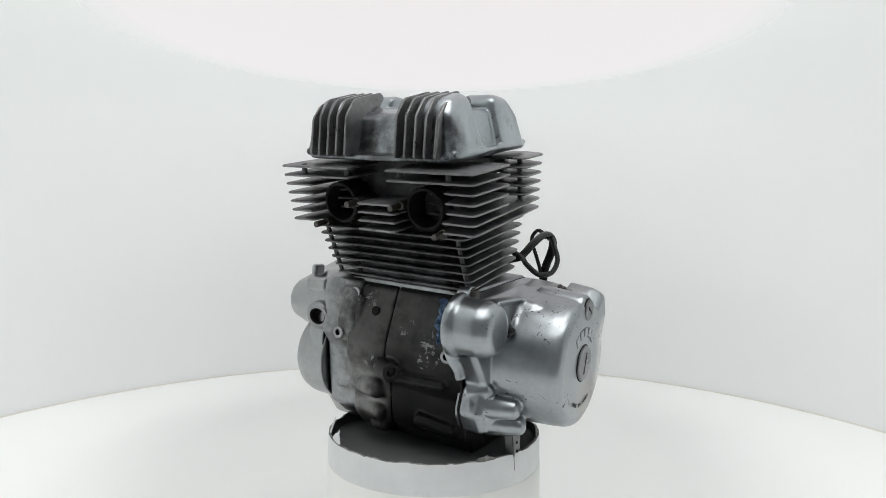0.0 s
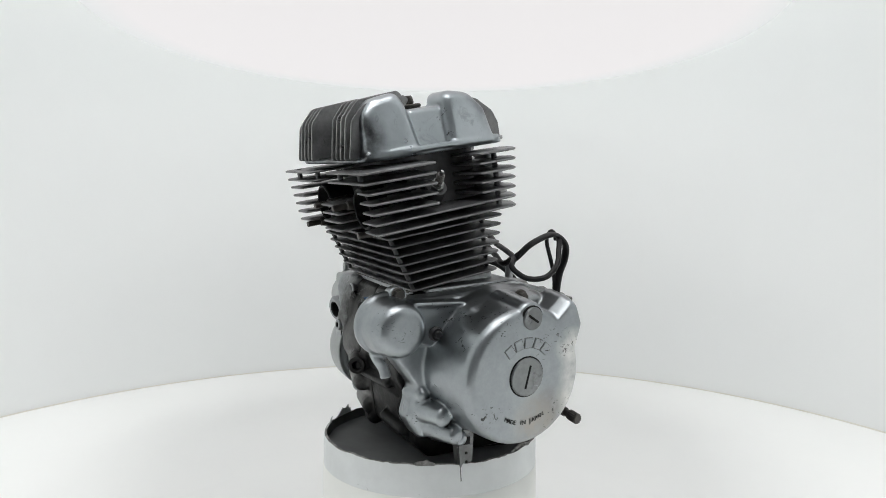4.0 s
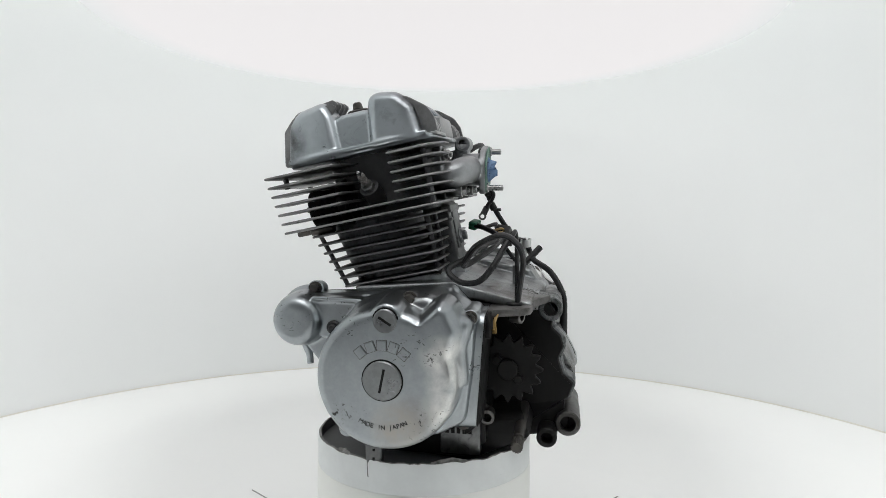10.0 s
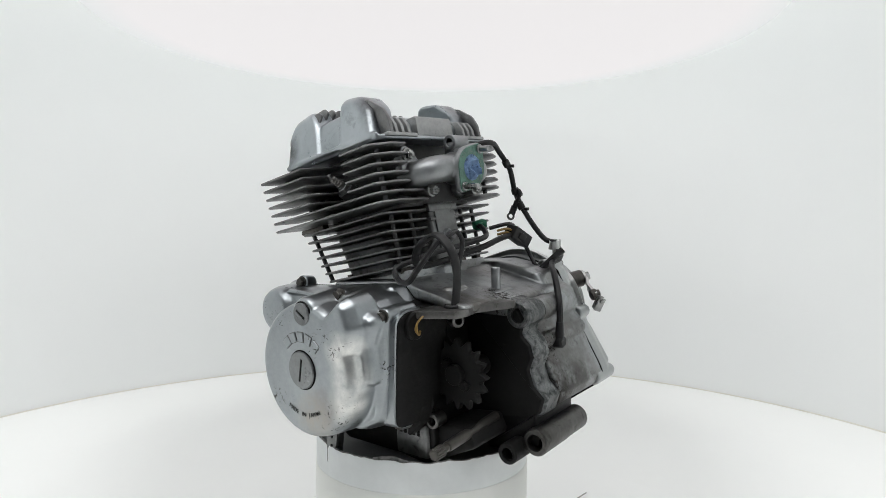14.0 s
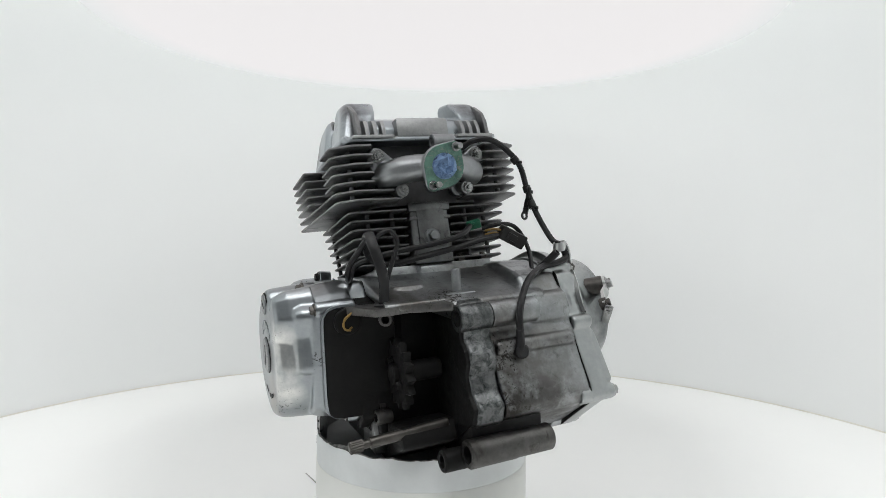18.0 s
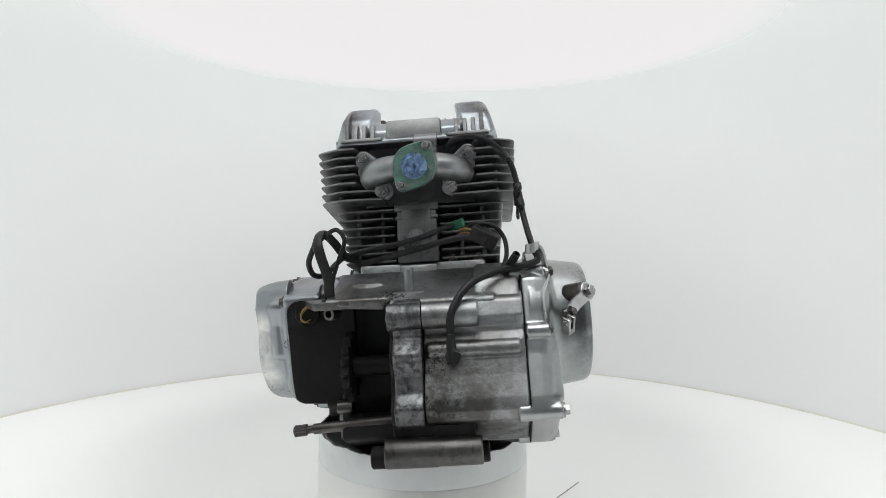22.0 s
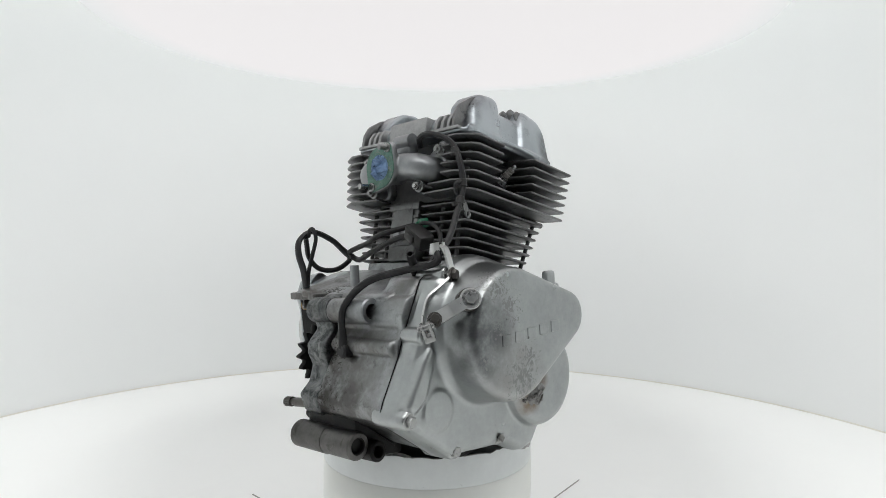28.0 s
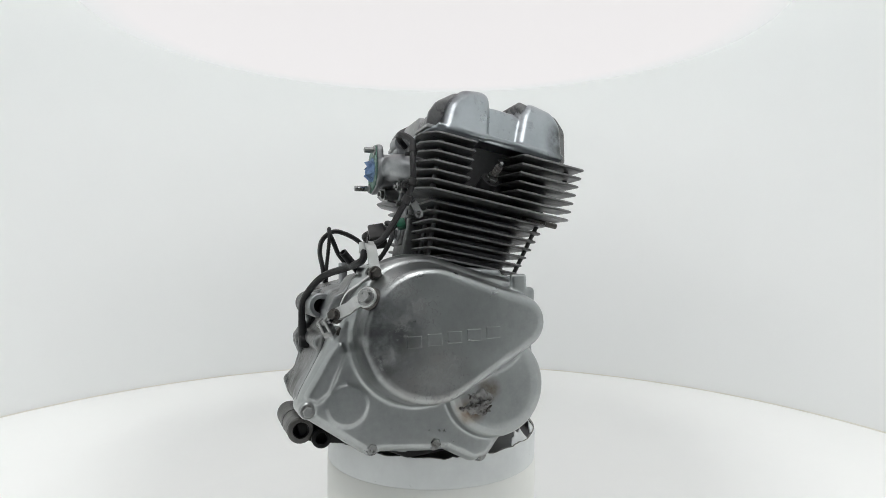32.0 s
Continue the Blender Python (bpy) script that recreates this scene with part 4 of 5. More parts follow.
    for x, y, z in ((28, 82, 96), (-14, 80, 92)):
        bm = bmesh.new()
        rod(bm, (x, y, z), (x, y + 4, z + 1), 5.5, n=14, ends=1)
        part("front_rib", bm, BLACK_OIL, case)
    # stamped pad under the left cover, its stamp as plain bars
    bm = bmesh.new()
    box(bm, (-98, -76, -44), (-84, -32, -6), 3)
    pad = part("number_pad", bm, TUNNEL, case)
    for k in range(5):
        bm = bmesh.new()
        box(bm, (-98.6, -38 - k * 6.2 - 4, -20), (-97.8, -38 - k * 6.2, -13.5), 0.2)
        part("stamp_bar", bm, BLACK_OIL, pad)
    # sprocket on its shaft
    teeth = 16
    out = []
    for i in range(teeth * 6):
        a = 2 * math.pi * i / (teeth * 6)
        r = (38.0, 35.5, 31.5, 30.0, 31.0, 35.0)[i % 6]
        out.append(Vector((-103 + r * math.cos(a), 48 + r * math.sin(a))))
    bm = prism(out, [(-70, 0.6), (-71, 0), (-77, 0), (-78, 0.6)], "x")
    sp = part("sprocket", bm, BLACK_OIL, case, "greasy dark steel drive sprocket")
    bm = bmesh.new()
    rod(bm, (-30, -103, 48), (-84, -103, 48), 11, n=20, ends=1)
    bolt(bm, (-78, -92, 58), (-1, 0, 0), 5, 4)
    bolt(bm, (-78, -114, 38), (-1, 0, 0), 5, 4)
    part("shaft", bm, BLACK_OIL, sp)
    # gear-change shaft
    bm = bmesh.new()
    rod(bm, (-30, -118, -8), (-116, -118, -13.5), 5.6, n=18, ends=0.8)
    rod(bm, (-115, -118, -13.5), (-123, -118, -14), 4.2, n=16)
    for k in range(14):
        a = k * math.pi / 7
        rod(bm, (-123, -118 + 5.2 * math.cos(a), -14 + 5.2 * math.sin(a)), (-136, -118 + 5.2 * math.cos(a), -15 + 5.2 * math.sin(a)), 1.0, n=6)
    rod(bm, (-122.5, -118, -14), (-137, -118, -15.2), 5.4, n=18, ends=1)
    part("gear_shaft", bm, STEEL_DARK, case)
    # cover-screw ear below the sprocket
    bm = bmesh.new()
    ring_tube(bm, (-80, -82, -1), (-97, -83, -1), 8, 4.5, 8, n=18, hole_mat=1)
    plate(bm, [(-88, -84, 10), (-88, -70, 22), (-88, -66, 4), (-88, -76, -8)], 6)
    part("screw_ear", bm, [ALU_STAINED, BLACK_OIL], case)
    return case


def alternator_cover():
    # base with the starter bulge in front
    base = fillet([(60, 133, 6), (100, 131, 6), (136, 118, 16), (136, 92, 16), (112, 74, 14), (84, 40, 12), (92, 8, 12), (78, -14, 10), (40, -18, 10), (0, -16, 10), (-60, -2, 20), (-73, 20, 18), (-79, 62, 14), (-83, 114, 10), (-66, 124, 8), (-49, 142, 9), (-32, 141, 10), (8, 138, 12)])
    bm = prism(base, [(-92, 1), (-94, 0), (-112, 0), (-118, 3)], "x")
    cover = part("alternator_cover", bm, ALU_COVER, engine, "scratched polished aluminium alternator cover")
    pieces = []
    body = hull(circle(3, 63, 70, 200))
    shoulder = fillet([(45, 128, 14), (8, 138, 16), (-32, 143, 16), (-60, 133, 16), (-83, 117, 12), (-79, 62, 14), (-72, 12, 22), (-40, -5, 22), (60, 0, 30), (70, 90, 20)], 6)
    bm = prism(shoulder, [(-112, -1), (-132, 0), (-146, 2), (-155, 5), (-158, 9)], "x")
    pieces.append(bm)
    bm = prism(body, [(-110, -5), (-130, -3), (-172, 0), (-182, 1.4), (-187, 3.4), (-190, 6.4), (-191, 10)], "x")
    pieces.append(bm)
    # wedge between drum and starter, with its raised edge
    bm = prism(fillet([(98, 130, 3), (40, 130, 3), (56, 108, 8), (76, 84, 6), (92, 88, 8)]), [(-110, 0), (-128, 0), (-131, 2)], "x")
    pieces.append(bm)
    bm = bmesh.new()
    sweep(bm, [(-131, 97, 129), (-131, 70, 128.5), (-133, 42, 128)], 2.6, n=8)
    sweep(bm, [(-132, 42, 128), (-133, 50, 117), (-134, 60, 106), (-136, 66, 92)], 2.4, n=8)
    pieces.append(bm)
    # starter bulge
    bm = prism(circle(113, 105, 29, 110), [(-94, -2), (-95, -3.5), (-101, -3.5), (-103.5, -1.5), (-106, 0), (-127, 0.8), (-135, 2.8), (-140, 5.8), (-142.5, 9.5), (-143, 13)], "x")
    pieces.append(bm)
    bm = bmesh.new()
    ring_tube(bm, (-92, 103, 132), (-106, 103, 134), 9.5, 5, 8, n=20, hole_mat=1)
    box(bm, (-104, 92, 118), (-93, 116, 134), 4)
    part("screw_boss", bm, [ALU, STEEL_DARK], cover)
    bm = bmesh.new()
    bolt(bm, (-106, 103, 135), (-1, 0, 0.1), 5.5, 4, mat=0)
    part("cover_bolt", bm, STEEL_DARK, cover)
    bm = prism(shrink(base, 0.3), [(-89.8, 0), (-92.4, 0)], "x")
    part("joint", bm, BLACK_OIL, cover)
    # lower front foot: lumpy casting with ribs
    bm = prism(fillet([(84, 34, 14), (90, 4, 16), (74, -17, 16), (40, -22, 16), (30, 10, 12), (60, 38, 14)], 6), [(-86, 0), (-108, 2), (-118, 6), (-124, 11), (-126, 15)], "x")
    pieces.append(bm)
    for p, q, r in (((-96, 80, 16), (-150, 66, 18), 13), ((-100, 72, -2), (-152, 52, -2), 12), ((-92, 82, 30), (-124, 76, 34), 9), ((-104, 56, -12), (-144, 40, -10), 10)):
        bm = bmesh.new()
        rod(bm, p, q, r, r * 0.8, n=22, ends=4)
        pieces.append(bm)
    bm = bmesh.new()
    sweep(bm, [(-92, 124, 84), (-97, 120, 70), (-101, 114, 60), (-104, 112, 50)], 6, n=12, flat=0.6)
    pieces.append(bm)
    # upper rear step with the timing plug above the drum
    bm = prism(fillet([(-20, 116, 8), (-34, 114, 8), (-52, 134, 10), (-80, 118, 10), (-72, 92, 9), (-74, 50, 9), (-30, 60, 9), (0, 100, 9)]), [(-140, 0), (-164, 0.5), (-171, 3), (-173, 6)], "x")
    pieces.append(bm)
    # flat corner of the drum's face behind the timing plug
    bm = prism(fillet([(0, 96), (-12, 121, 4), (-26, 115, 3), (-50, 137, 5), (-58, 131, 6), (-66, 112, 6), (-60, 88, 8), (-50, 50), (0, 60)]), [(-150, -7), (-176, -4), (-184, -1), (-187.5, 0.6), (-189.6, 2.4), (-190.8, 5)], "x")
    pieces.append(bm)
    bm = bmesh.new()
    rod(bm, (-126, -14, 132), (-152, -14, 134), 9, 8.5, n=20, ends=1.5)
    pieces.append(bm)
    bm = bmesh.new()
    bolt(bm, (-152, -14, 135), (-1, 0, 0.1), 6.0, 5)
    part("cover_bolt", bm, STEEL_DARK, cover)
    bm = bmesh.new()
    rod(bm, (-122, -70, 106), (-122, -91, 106), 14, n=22, ends=1)
    part("wire_opening", bm, BLACK_OIL, cover)
    pieces.append(prism(circle(0.0, 121.5, 16.5, 90), [(-136, -4), (-170, -1), (-184, 0), (-188, 1.2), (-189.6, 3)], "x"))
    # slotted plugs
    for y, z, r, tilt, x in ((3.5, 64.5, 19.0, 12, -191), (0.0, 121.5, 11.4, -58, -190)):
        bm = bmesh.new()
        rod(bm, (x + 14, y, z), (x - 0.6, y, z), r + 1.4, n=64, ends=0.6)
        part("plug_seat", bm, BLACK_OIL, cover)
        bm = prism(circle(y, z, r, 64), [(x + 10, 0), (x - 1.6, 0), (x - 2.6, 1.0)], "x")
        plug = part("slotted_plug", bm, PLUG, cover, "scratched dull slotted plug")
        bm = bmesh.new()
        m = Matrix.Translation((0, y, z)) @ Matrix.Rotation(radians(tilt), 4, "X")
        box(bm, (x - 3.0, -1.2, -r * 0.62), (x - 2.3, 1.2, r * 0.62), 0.3, m=m)
        part("slot", bm, BLACK_OIL, plug)
    # rubber plug and screws
    for p, r in (((-132, 73, 99), 7.5),):
        bm = bmesh.new()
        rod(bm, (p[0] + 6, p[1], p[2]), (p[0] - 3, p[1], p[2]), r, n=20, ends=1.5)
        rod(bm, (p[0], p[1], p[2]), (p[0] - 7, p[1], p[2]), r * 0.55, n=14, ends=1)
        part("rubber_plug", bm, RUBBER, cover)
    for p in ((-156, -74, 119), (-128, -62, 2), (-118, 70, -4)):
        bm = bmesh.new()
        rod(bm, (-110, p[1], p[2]), (p[0] + 4, p[1], p[2]), 9, 8, n=18, ends=1.5)
        pieces.append(bm)
        bm = bmesh.new()
        bolt(bm, (p[0] + 4, p[1], p[2]), (-1, 0, 0), 5.2, 4)
        part("cover_bolt", bm, STEEL_DARK, cover)
    # maker's mark as five plain raised bars on an arc
    for k in range(5):
        a = radians(90 - (-39 + 19.5 * k))
        m = Matrix.Translation((0, 3.5, 64.5)) @ Matrix.Rotation(a - math.pi / 2, 4, "X") @ Matrix.Translation((0, 0, 33.5))
        bm = bmesh.new()
        box(bm, (-192.1, -4.4, -4.8), (-189.8, 4.4, 4.8), 0.6, m=m)
        part("mark_bar", bm, ALU_COVER, cover, smooth=8)
        bm = bmesh.new()
        for y0, y1, z0, z1 in ((-5.0, -4.5, -5.3, 5.3), (4.5, 5.0, -5.3, 5.3), (-4.4, 4.4, -5.3, -4.9), (-4.4, 4.4, 4.9, 5.3)):
            box(bm, (-191.2, y0, z0), (-189.8, y1, z1), 0.15, m=m)
        part("mark_outline", bm, STEEL_DARK, cover)
    # lettering along the lower edge
    text = "MADE IN JAPAN"
    for k, ch in enumerate(text):
        if ch == " ":
            continue
        cu = bpy.data.curves.new("letter", "FONT")
        cu.body, cu.size, cu.align_x, cu.align_y, cu.extrude = ch, 6.2, "CENTER", "CENTER", 0.15
        tmp = new("letter_source", cu)
        me = bpy.data.meshes.new_from_object(tmp.evaluated_get(bpy.context.evaluated_depsgraph_get()))
        bpy.data.objects.remove(tmp)
        bpy.data.curves.remove(cu)
        bm = bmesh.new()
        bm.from_mesh(me)
        bpy.data.meshes.remove(me)
        a = -28 + 56 * k / (len(text) - 1)
        # read from outside: text x runs towards the back of the engine
        m = Matrix.Translation((-191.5, 3.5, 64.5)) @ Matrix.Rotation(radians(-a), 4, "X") @ Matrix.Translation((0, 0, -46)) @ Matrix(((0, 0, -1, 0), (-1, 0, 0, 0), (0, 1, 0, 0), (0, 0, 0, 1)))
        part("letter", bm, INK, cover, m=m)
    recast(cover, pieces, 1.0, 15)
    bm = prism(fillet([(-146, 120, 16), (-146, 4, 14), (-70, 0), (-70, 122)]), [(-62, 0), (-86, 0), (-87.6, 0.8)], "y")
    for v in bm.verts:
        v.co.y += (120 - v.co.z) * 0.075
    part("rear_wall", bm, BLACK_OIL, cover, "black greasy inner face of the cover")
    # metal rim that closes the cover round that wall
    bm = bmesh.new()
    ribbon(bm, [(x, -74.4 + (120 - z) * 0.075, z) for x, z in ((-112, 121.2), (-132, 121), (-143, 116), (-147.2, 104), (-147.4, 60), (-147.2, 20), (-143, 8), (-134, 3.2))], (0, 1, -0.075), 25, 2.4, 3)
    part("rim", bm, ALU_COVER, cover)
    # stay below the cover
    bm = bmesh.new()
    # a pressed channel: web outwards, two flanges, square hole near the top
    plate(bm, [(-131, 22, -6), (-131, 41, -6), (-136, 38, -57), (-136, 25, -57)], 2.2)
    plate(bm, [(-130.5, 41, -6), (-122, 42, -8), (-128, 39, -50), (-135.5, 38, -57)], 2.2)
    plate(bm, [(-130.5, 22, -6), (-122, 21, -8), (-128, 24, -50), (-135.5, 25, -57)], 2.2)
    plate(bm, [(-137, 25, -57), (-137, 38, -57), (-130, 38, -60), (-130, 25, -60)], 2.0)
    stay = part("stay", bm, TUNNEL, cover, "pressed steel channel bracket")
    for y0, y1, z0, z1 in ((27, 36, -21, -13), (30, 32.5, -31, -28.5), (30, 32.5, -40, -37.5)):
        bm = bmesh.new()
        xo = -132.5 + (z0 + 6) * 5 / 51
        box(bm, (xo - 0.4, y0, z0), (xo + 3, y1, z1), 0.3)
        part("hole", bm, BLACK_OIL, stay)
    return cover


def clutch_cover():
    base = fillet([(-176, 14, 6), (-172, 1, 8), (-150, -14, 10), (-112, -41, 12), (-96, -40, 8), (-50, -44, 8), (-30, -44, 8), (0, -60, 8), (18, -56, 8), (34, -36, 8), (60, -20, 20),
                   (76, 20, 30), (74, 50, 20), (72, 100, 12), (52, 130, 16), (-10, 143, 20), (-60, 148, 20), (-104, 143, 10), (-118, 134, 8), (-142, 84, 8), (-151, 62, 6), (-172, 24, 8)])
    bm = prism(base, [(112.6, 0.5), (114, 0), (126, 0), (134, 2), (139, 5), (142, 9)], "x")
    cover = part("clutch_cover", bm, ALU_DOME, engine, "brushed aluminium clutch cover, scuffed and corroded")
    pieces = []
    bm = prism(hull(circle(-57, 76, 78, 200) + circle(10, 78, 56, 160)), [(120, -4), (134, -1), (140, 3), (144, 7), (150, 10), (160, 12.5)], "x")
    pieces.append(bm)
    egg = hull(circle(-55, 77, 66, 200) + circle(38, 87, 27, 110))
    bm = prism(egg, [(110, -7), (138, -6), (150, -4), (170, -0.8), (177, 0.5), (181, 2.5), (183.2, 5.5), (184, 10)], "x")
    pieces.append(bm)
    bm = prism(circle(22, 21, 54, 160), [(110, -2), (142, -1), (151, 1.5), (156, 5), (159, 11), (159.5, 17)], "x")
    pieces.append(bm)
    random.seed(21)
    bm = bmesh.new()
    rows = []
    for i in range(9):
        k = i / 8
        rows.append([bm.verts.new((157.5 + (3.4 * (1 - k ** 3) + random.uniform(-1.1, 1.4) if i < 8 else 0), 1 + k * 21 * math.cos(0.26 * j) + 3 * k * math.sin(3 * 0.26 * j), 7 + k * 16 * math.sin(0.26 * j) + 2 * k * math.cos(5 * 0.26 * j))) for j in range(24)])
    for r0, r1 in zip(rows, rows[1:]):
        for j in range(24):
            bm.faces.new((r0[j - 1], r0[j], r1[j], r1[j - 1]))
    part("corroded_patch", bm, RUST, cover, "rough corroded metal patch with brown stain", smooth=25)
    # round pad and its flat panel
    bm = prism(circle(-130, 11, 20, 90), [(132, 0), (142.6, 0), (143.6, 0.6), (144, 1.8)], "x")
    pieces.append(bm)
    bm = prism(fillet([(-172, 20, 6), (-160, 12, 6), (-146, 22, 7), (-128, 64, 7), (-136, 76, 6), (-147, 62, 6)]), [(112, 0), (138, 0), (143.5, 1.5), (145.5, 4)], "x")
    pieces.append(bm)
    bm = bmesh.new()
    rod(bm, (113, -141, 82), (138, -140, 82), 8, n=20, ends=1.5)
    pieces.append(bm)
    # maker's mark as plain raised bars
    for k in range(5):
        bm = bmesh.new()
        y = -74 + 20 * k
        z = 73 + 1.4 * k
        box(bm, (182.8, y - 7.2, z - 5.6), (184.8, y + 7.2, z + 5.6), 0.6)
        part("mark_bar", bm, ALU_DOME, cover, smooth=8)
    # screws round the rim
    for p in ((144, -168, 9), (138, -106, -33), (139, -41, -34), (133, 10, -52), (110, 56, 118), (138, -103, 138)):
        bm = bmesh.new()
        rod(bm, (100, p[1], p[2]), (p[0], p[1], p[2]), 9.5, 8.5, n=18, ends=1.5)
        pieces.append(bm)
        bm = bmesh.new()
        bolt(bm, p, (1, 0, 0), 5.4, 4.5)
        part("cover_bolt", bm, STEEL, cover)
    # oil filler tab on top, front bump with a dark hole
    bm = bmesh.new()
    box(bm, (143, 42, 108), (151, 60, 135), 2.5)
    box(bm, (118, 34, 104), (150, 70, 121), 4)
    pieces.append(bm)
    bm = bmesh.new()
    ring_tube(bm, (124, 40, 84), (117, 82, 76), 17, 9, 10, n=26, hole_mat=1, ends=3)
    part("front_bump", bm, [ALU_DULL, BLACK_OIL], cover)
    bm = prism(shrink(base, 0.25), [(111.8, 0), (113.1, 0)], "x")
    part("joint", bm, BLACK_OIL, cover)
    recast(cover, pieces, 1.0, 16)
    # clutch arm: a cranked lever with a round eye, then its clevis
    bm = bmesh.new()
    A, B, N = Vector((179, -118, 116)), Vector((161, -147, 100)), Vector((0.72, -0.64, 0.27)).normalized()
    D = (B - A).normalized()
    W = N.cross(D).normalized()
    rod(bm, A - N * 1.6, A + N * 1.6, 10.0, n=28, ends=0.5)
    ribbon(bm, [A + D * 2, A + D * 10, A + D * 15 - N * 1.5, A + D * 20 - N * 4, A + D * 26 - N * 4.5, B + D * 5 - N * 4.5], W, 12, 3.0, 4)
    part("clutch_arm", bm, ZINC, cover, "bright zinc-plated cranked lever")
    bm = bmesh.new()
    rod(bm, (160, -104, 112), (177, -117, 115.5), 11, n=22, ends=1.5)
    part("arm_shaft", bm, STEEL_DARK, cover)
    bm = bmesh.new()
    bolt(bm, A + N * 1.6, N, 6.2, 5)
    part("arm_bolt", bm, STEEL, cover)
    bm = bmesh.new()
    rod(bm, B - N * 10, B - N * 3, 7, n=18, ends=1)
    bolt(bm, B - N * 3, N, 5, 4)
    part("arm_pin", bm, STEEL_DARK, cover)
    bm = bmesh.new()
    m = Matrix.Translation((155, -151, 88)) @ Euler((radians(18), radians(20), radians(-40))).to_matrix().to_4x4()
    for q in (-3.6, 3.6):
        box(bm, (-4.5, q - 1.6, -7), (4.5, q + 1.6, 9), 0.8, m=m)
    box(bm, (-4.5, -5.2, -9), (4.5, 5.2, -3), 0.8, m=m)
    rod(bm, m @ Vector((0, -8, 5)), m @ Vector((0, 8, 5)), 3, n=14, ends=0.6)
    part("clevis", bm, STEEL, cover)
    # cable stay: a bent strip with a clip round the lead
    bm = bmesh.new()
    ribbon(bm, [(132, -104, 167), (136, -103, 162), (139, -102, 150), (141, -101, 137), (137, -112, 127), (132.5, -124, 117), (132, -130, 104), (133, -134, 92), (134, -137, 78)], (-0.31, 0.95, 0.0), 11, 2.2)
    part("cable_stay", bm, ZINC, cover)
    bm = bmesh.new()
    ribbon(bm, [(127 + 6.6 * math.cos(a * 0.45), -106 + 6.6 * math.sin(a * 0.45), 164 + 1.2 * math.cos(a * 0.45)) for a in range(14)], (0.2, 0, 1), 10, 1.6, 2)
    part("clip", bm, ZINC, cover)
    bm = bmesh.new()
    bolt(bm, (142, -101, 138), (0.95, 0.3, 0), 5.4, 4)
    part("stay_bolt", bm, STEEL_DARK, cover)
    bm = bmesh.new()
    bolt(bm, (135, -137, 82), (1, 0.3, 0), 5.0, 4)
    part("stay_bolt", bm, STEEL_DARK, cover)
    return cover


crankcase()
alternator_cover()
clutch_cover()


def cable(name, runs, mat=RUBBER, label="", parent=engine):
    bm = bmesh.new()
    for pts, r in runs:
        sweep(bm, pts, r)
    return part(name, bm, mat, parent, label)


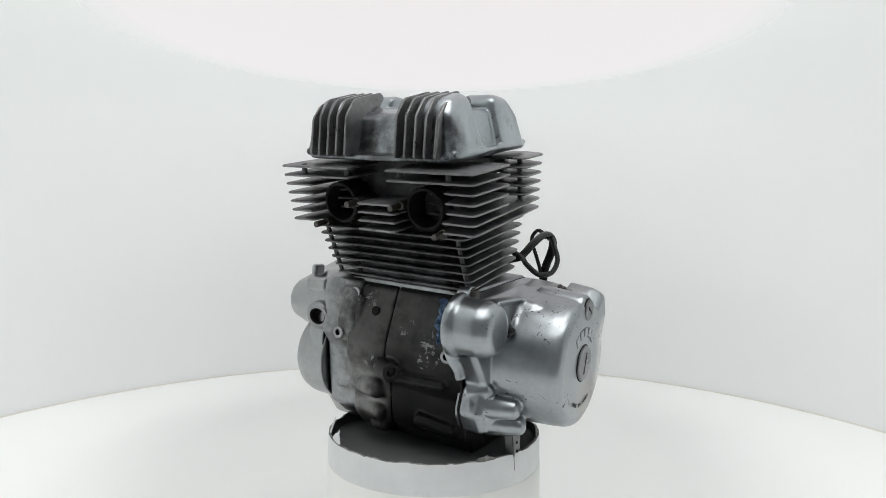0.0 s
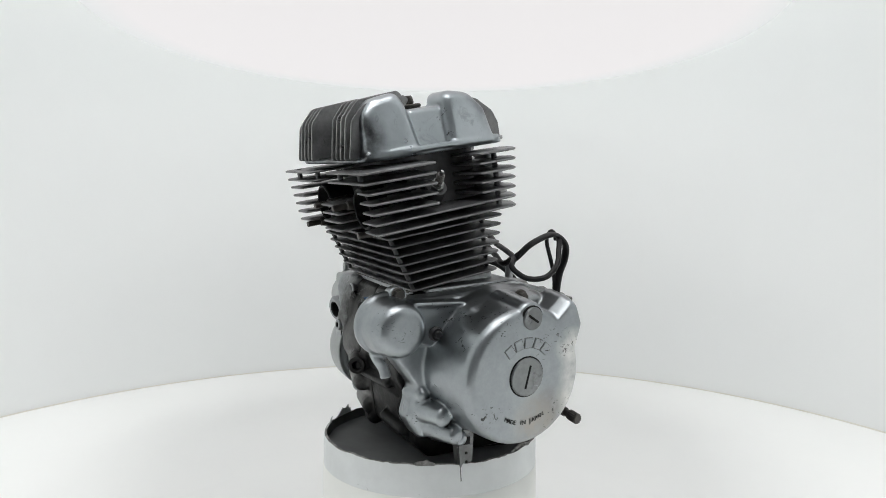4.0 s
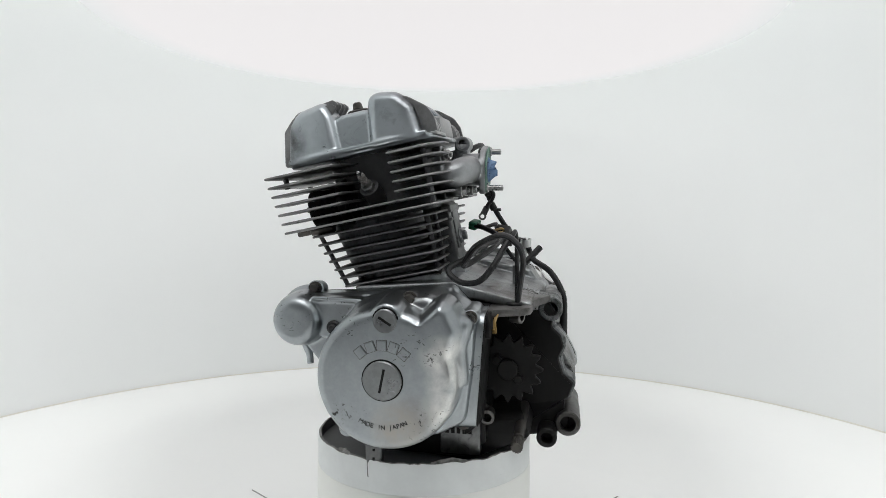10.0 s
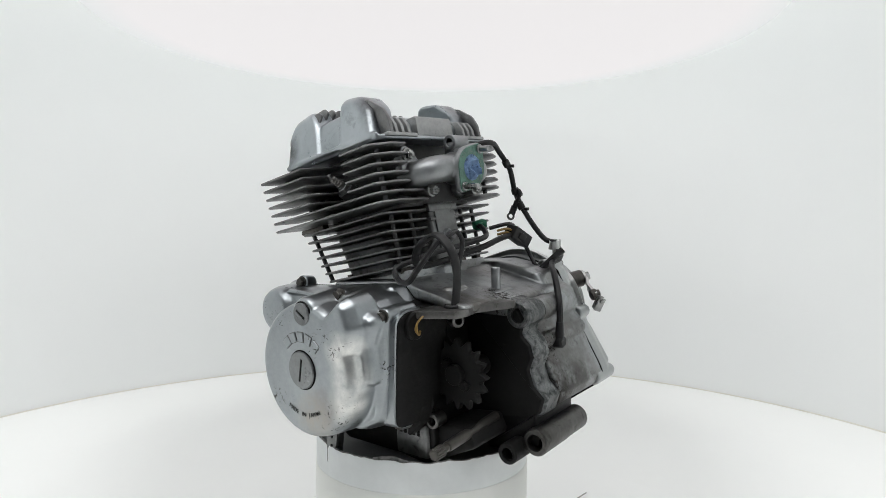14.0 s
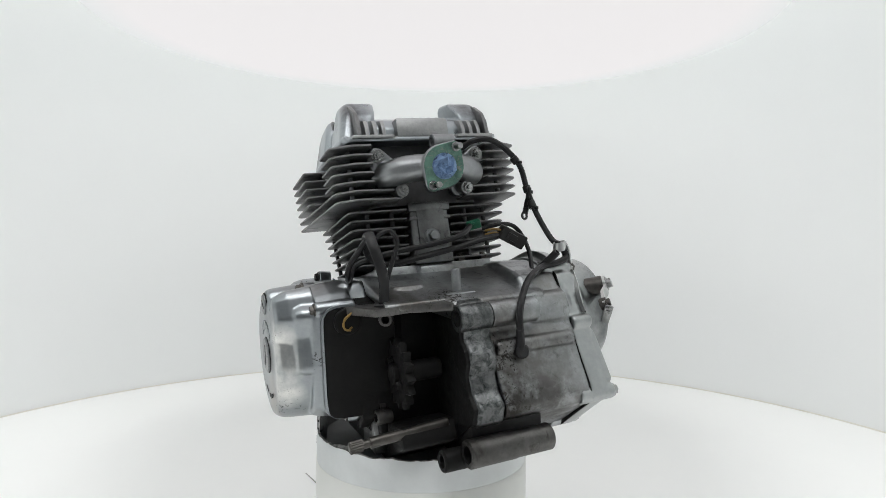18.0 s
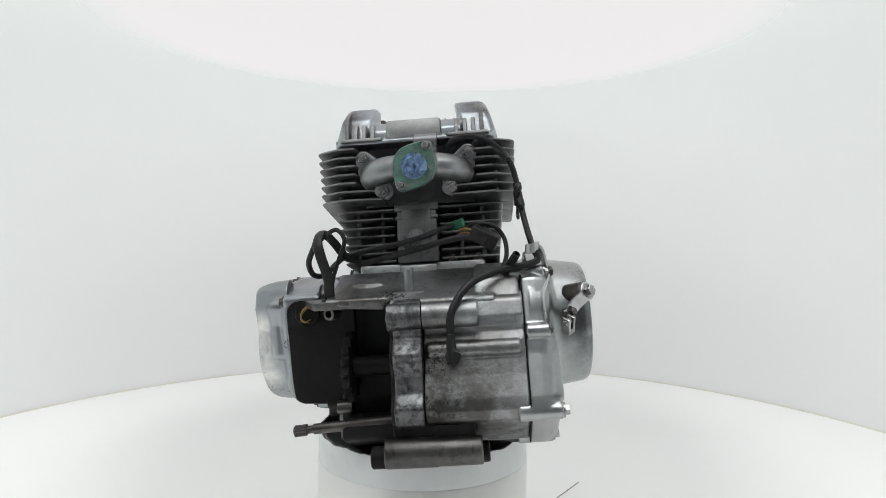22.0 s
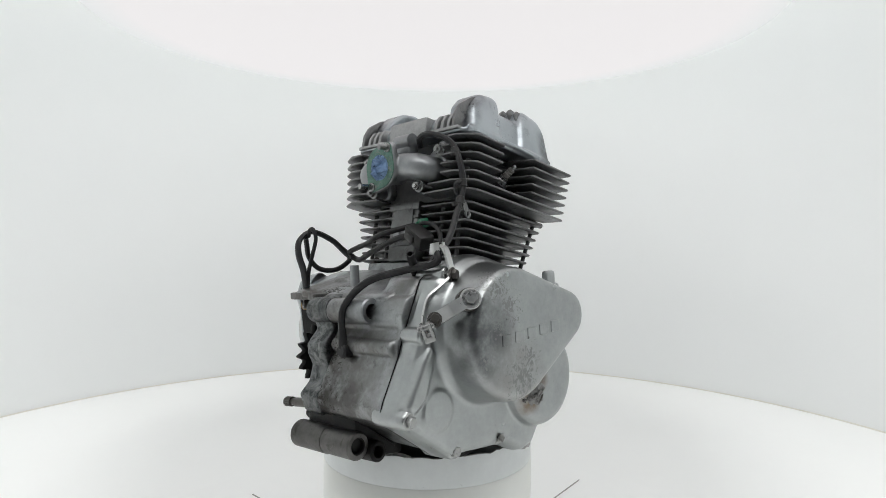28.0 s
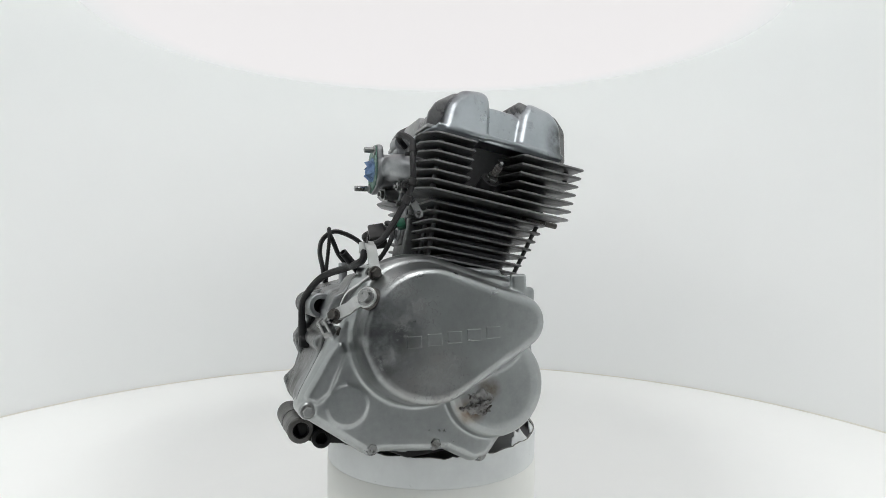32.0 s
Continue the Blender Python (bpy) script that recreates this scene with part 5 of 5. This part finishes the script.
def wiring():
    # flat sheath up from the grommet, over and along behind the barrel
    bm = bmesh.new()
    sweep(bm, [(-90, -113, 116), (-89, -117, 145), (-94, -120, 167), (-98, -115, 184), (-96, -98, 194), (-91, -72, 183), (-82, -58, 166), (-72, -55, 161)], 5.6, n=12, flat=0.55, side=(1, 0, 0))
    sweep(bm, [(-86, -63, 173), (-76, -56, 163), (-61, -54, 157), (-29, -66, 163), (11, -78, 171), (40, -82, 178), (66, -82, 181)], 3.5, n=10)
    part("stator_harness", bm, RUBBER, engine, "flat black sheathed wiring looped over the case")
    cable("stator_lead", [([(-95, -108, 188), (-101, -104, 187), (-107, -99, 178), (-116, -90, 162), (-115, -76, 148), (-107, -56, 146), (-97, -42, 157), (-80, -56, 166), (-50, -64, 172), (-21, -72, 176), (11, -82, 183), (34, -62, 191), (42, -50, 193)], 3.2)], label="round black lead hanging in a loop")
    cable("stator_lead", [([(-92, -106, 188), (-86, -109, 194), (-77, -110, 196), (-70, -111, 184), (-78, -112, 163), (-85, -113, 144), (-88, -113, 124)], 2.4)])
    bm = bmesh.new()
    rod(bm, (-90, -111, 112), (-90, -111, 124), 9, n=16, ends=1)
    part("grommet", bm, RUBBER, engine)
    cable("engine_lead", [([(42, -40, 284), (52, -50, 291), (72, -54, 292), (96, -48, 281), (112, -52, 260), (119, -55, 230), (122, -70, 200), (127, -90, 172), (128, -106, 166)], 3.4)], label="black lead running down the side")
    cable("neutral_lead", [([(128, -108, 164), (132, -111, 152), (118, -116, 147), (94, -120, 144), (62, -142, 134), (42, -158, 110), (39, -160, 84), (40, -158, 68)], 3.8)], label="black rubber lead to the gearbox switch")
    bm = bmesh.new()
    rod(bm, (40, -150, 64), (40, -164, 65), 7.5, n=18, ends=2)
    rod(bm, (39, -159, 66), (39, -160, 88), 5.2, 4.2, n=14, ends=1)
    part("switch_boot", bm, RUBBER, engine)
    # multi-plugs
    m = Matrix.Translation((78, -83, 178)) @ Euler((radians(10), radians(30), radians(-8))).to_matrix().to_4x4()
    bm = bmesh.new()
    box(bm, (-16, -9, -8), (16, 9, 8), 2, m=m)
    box(bm, (-8, -11, -4), (4, -8, 4), 1, m=m)
    part("connector", bm, PLASTIC, engine, "black multi-pin plug")
    m = Matrix.Translation((48, -48, 194)) @ Euler((radians(10), radians(-12), radians(-20))).to_matrix().to_4x4()
    bm = bmesh.new()
    box(bm, (-8, -5, -5), (8, 5, 5), 1.2, m=m)
    box(bm, (-8, -7, 1.5), (1, -4.5, 4), 0.8, m=m)
    part("connector", bm, GREEN, engine, "green plastic plug")
    for dz in (-2, 2.5):
        cable("wire", [([(50, -72, 184 + dz), (58, -80, 186 + dz), (67, -83, 183 + dz)], 1.5)], YELLOW)
    cable("plug_lead", [([(54, -58, 189), (71, -71, 193), (88, -70, 190), (99, -72, 177), (101, -82, 159), (96, -94, 144), (94, -99, 140)], 2.5)])
    bm = bmesh.new()
    ring_tube(bm, (94, -104, 136), (110, -127, 160), 4.2, 2.8, 8, n=14, ends=0.5)
    part("blanked_hose", bm, RUBBER, engine)
    for pts in ([(-118, -91, 100), (-124, -95, 98), (-128, -94, 104), (-122, -94, 112), (-112, -96, 118)], [(-120, -92, 97), (-127, -96, 100), (-126, -95, 110), (-114, -98, 119)]):
        cable("wire", [(pts, 1.0)], YELLOW)
    # eyelet terminal hanging from the lead
    bm = bmesh.new()
    sweep(bm, [(119, -57, 234), (117, -63, 231), (115.5, -62, 224), (116.5, -58, 218)], 2.6)
    rod(bm, (116.3, -58.5, 220), (117.2, -54, 211), 3.0, 3.4, n=12, ends=0.6)
    part("eyelet_sleeve", bm, RUBBER, engine)
    # a slim lug with a hole right through its round end
    A, N, D = Vector((117.3, -48, 200)), Vector((0.97, 0.2, 0.06)).normalized(), Vector((0.03, 0.45, -0.89))
    D = (D - N * D.dot(N)).normalized()
    W = N.cross(D)
    bm = bmesh.new()
    ribbon(bm, [A - D * 14, A - D * 9, A - D * 3.6], W, 8.4, 1.5, 3)
    ribbon(bm, [A + D * 4.0 * math.cos(k * math.pi / 10) + W * 4.0 * math.sin(k * math.pi / 10) for k in range(21)], N, 1.7, 2.4, 1)
    part("eyelet", bm, TUNNEL, engine, "dull tinned eyelet terminal")
    # straps round the lead
    for p, q in (((104, -50, 271), (109, -51, 264)), ((118, -54, 236), (119, -56, 228)), ((119.5, -60, 217), (120.5, -64, 209))):
        bm = bmesh.new()
        rod(bm, p, q, 4.8, n=14, ends=0.6)
        box(bm, (q[0] - 2, q[1] - 9, q[2] - 2), (q[0] + 2, q[1] - 3, q[2] + 2), 0.8)
        part("cable_tie", bm, PLASTIC, engine)
    # blue rag peeping out behind the starter bulge
    bm = bmesh.new()
    random.seed(5)
    cols = []
    for k in range(10):
        cols.append([bm.verts.new((-80 + 3 * random.uniform(-1, 1) - q * 0.5, 106 + q * 5.5 + random.uniform(-2, 3), 84 + 5 * k + random.uniform(-1.5, 1.5))) for q in range(5)])
    for c0, c1 in zip(cols, cols[1:]):
        for q in range(4):
            bm.faces.new((c0[q], c0[q + 1], c1[q + 1]))
            bm.faces.new((c0[q], c1[q + 1], c1[q]))
    rags.append(tagged(part("rag", bm, TAPE, None, "crumpled blue rag stuffed into the starter opening", smooth=12), category="rag"))


wiring()


# ---- what moves: the turntable turns clockwise under stand and engine ----
def turn(t):
    return -90 - (124 + 6.85943 * t - 0.0062308 * (t - 16) ** 2)


def motions():
    times = [float(i) for i in range(33)]
    walk(turntable_plate, [(t, pose(0, 0, 0, 0, 0, turn(t))) for t in times])
    walk(stand, [(t, pose(0, 0, 0, 0, 0, turn(t))) for t in times])
    for thing in [engine] + rags:
        walk(thing, [(t, pose(0, 0, 0, 0, 0, turn(t)) @ ENGINE_BASE) for t in times])


motions()
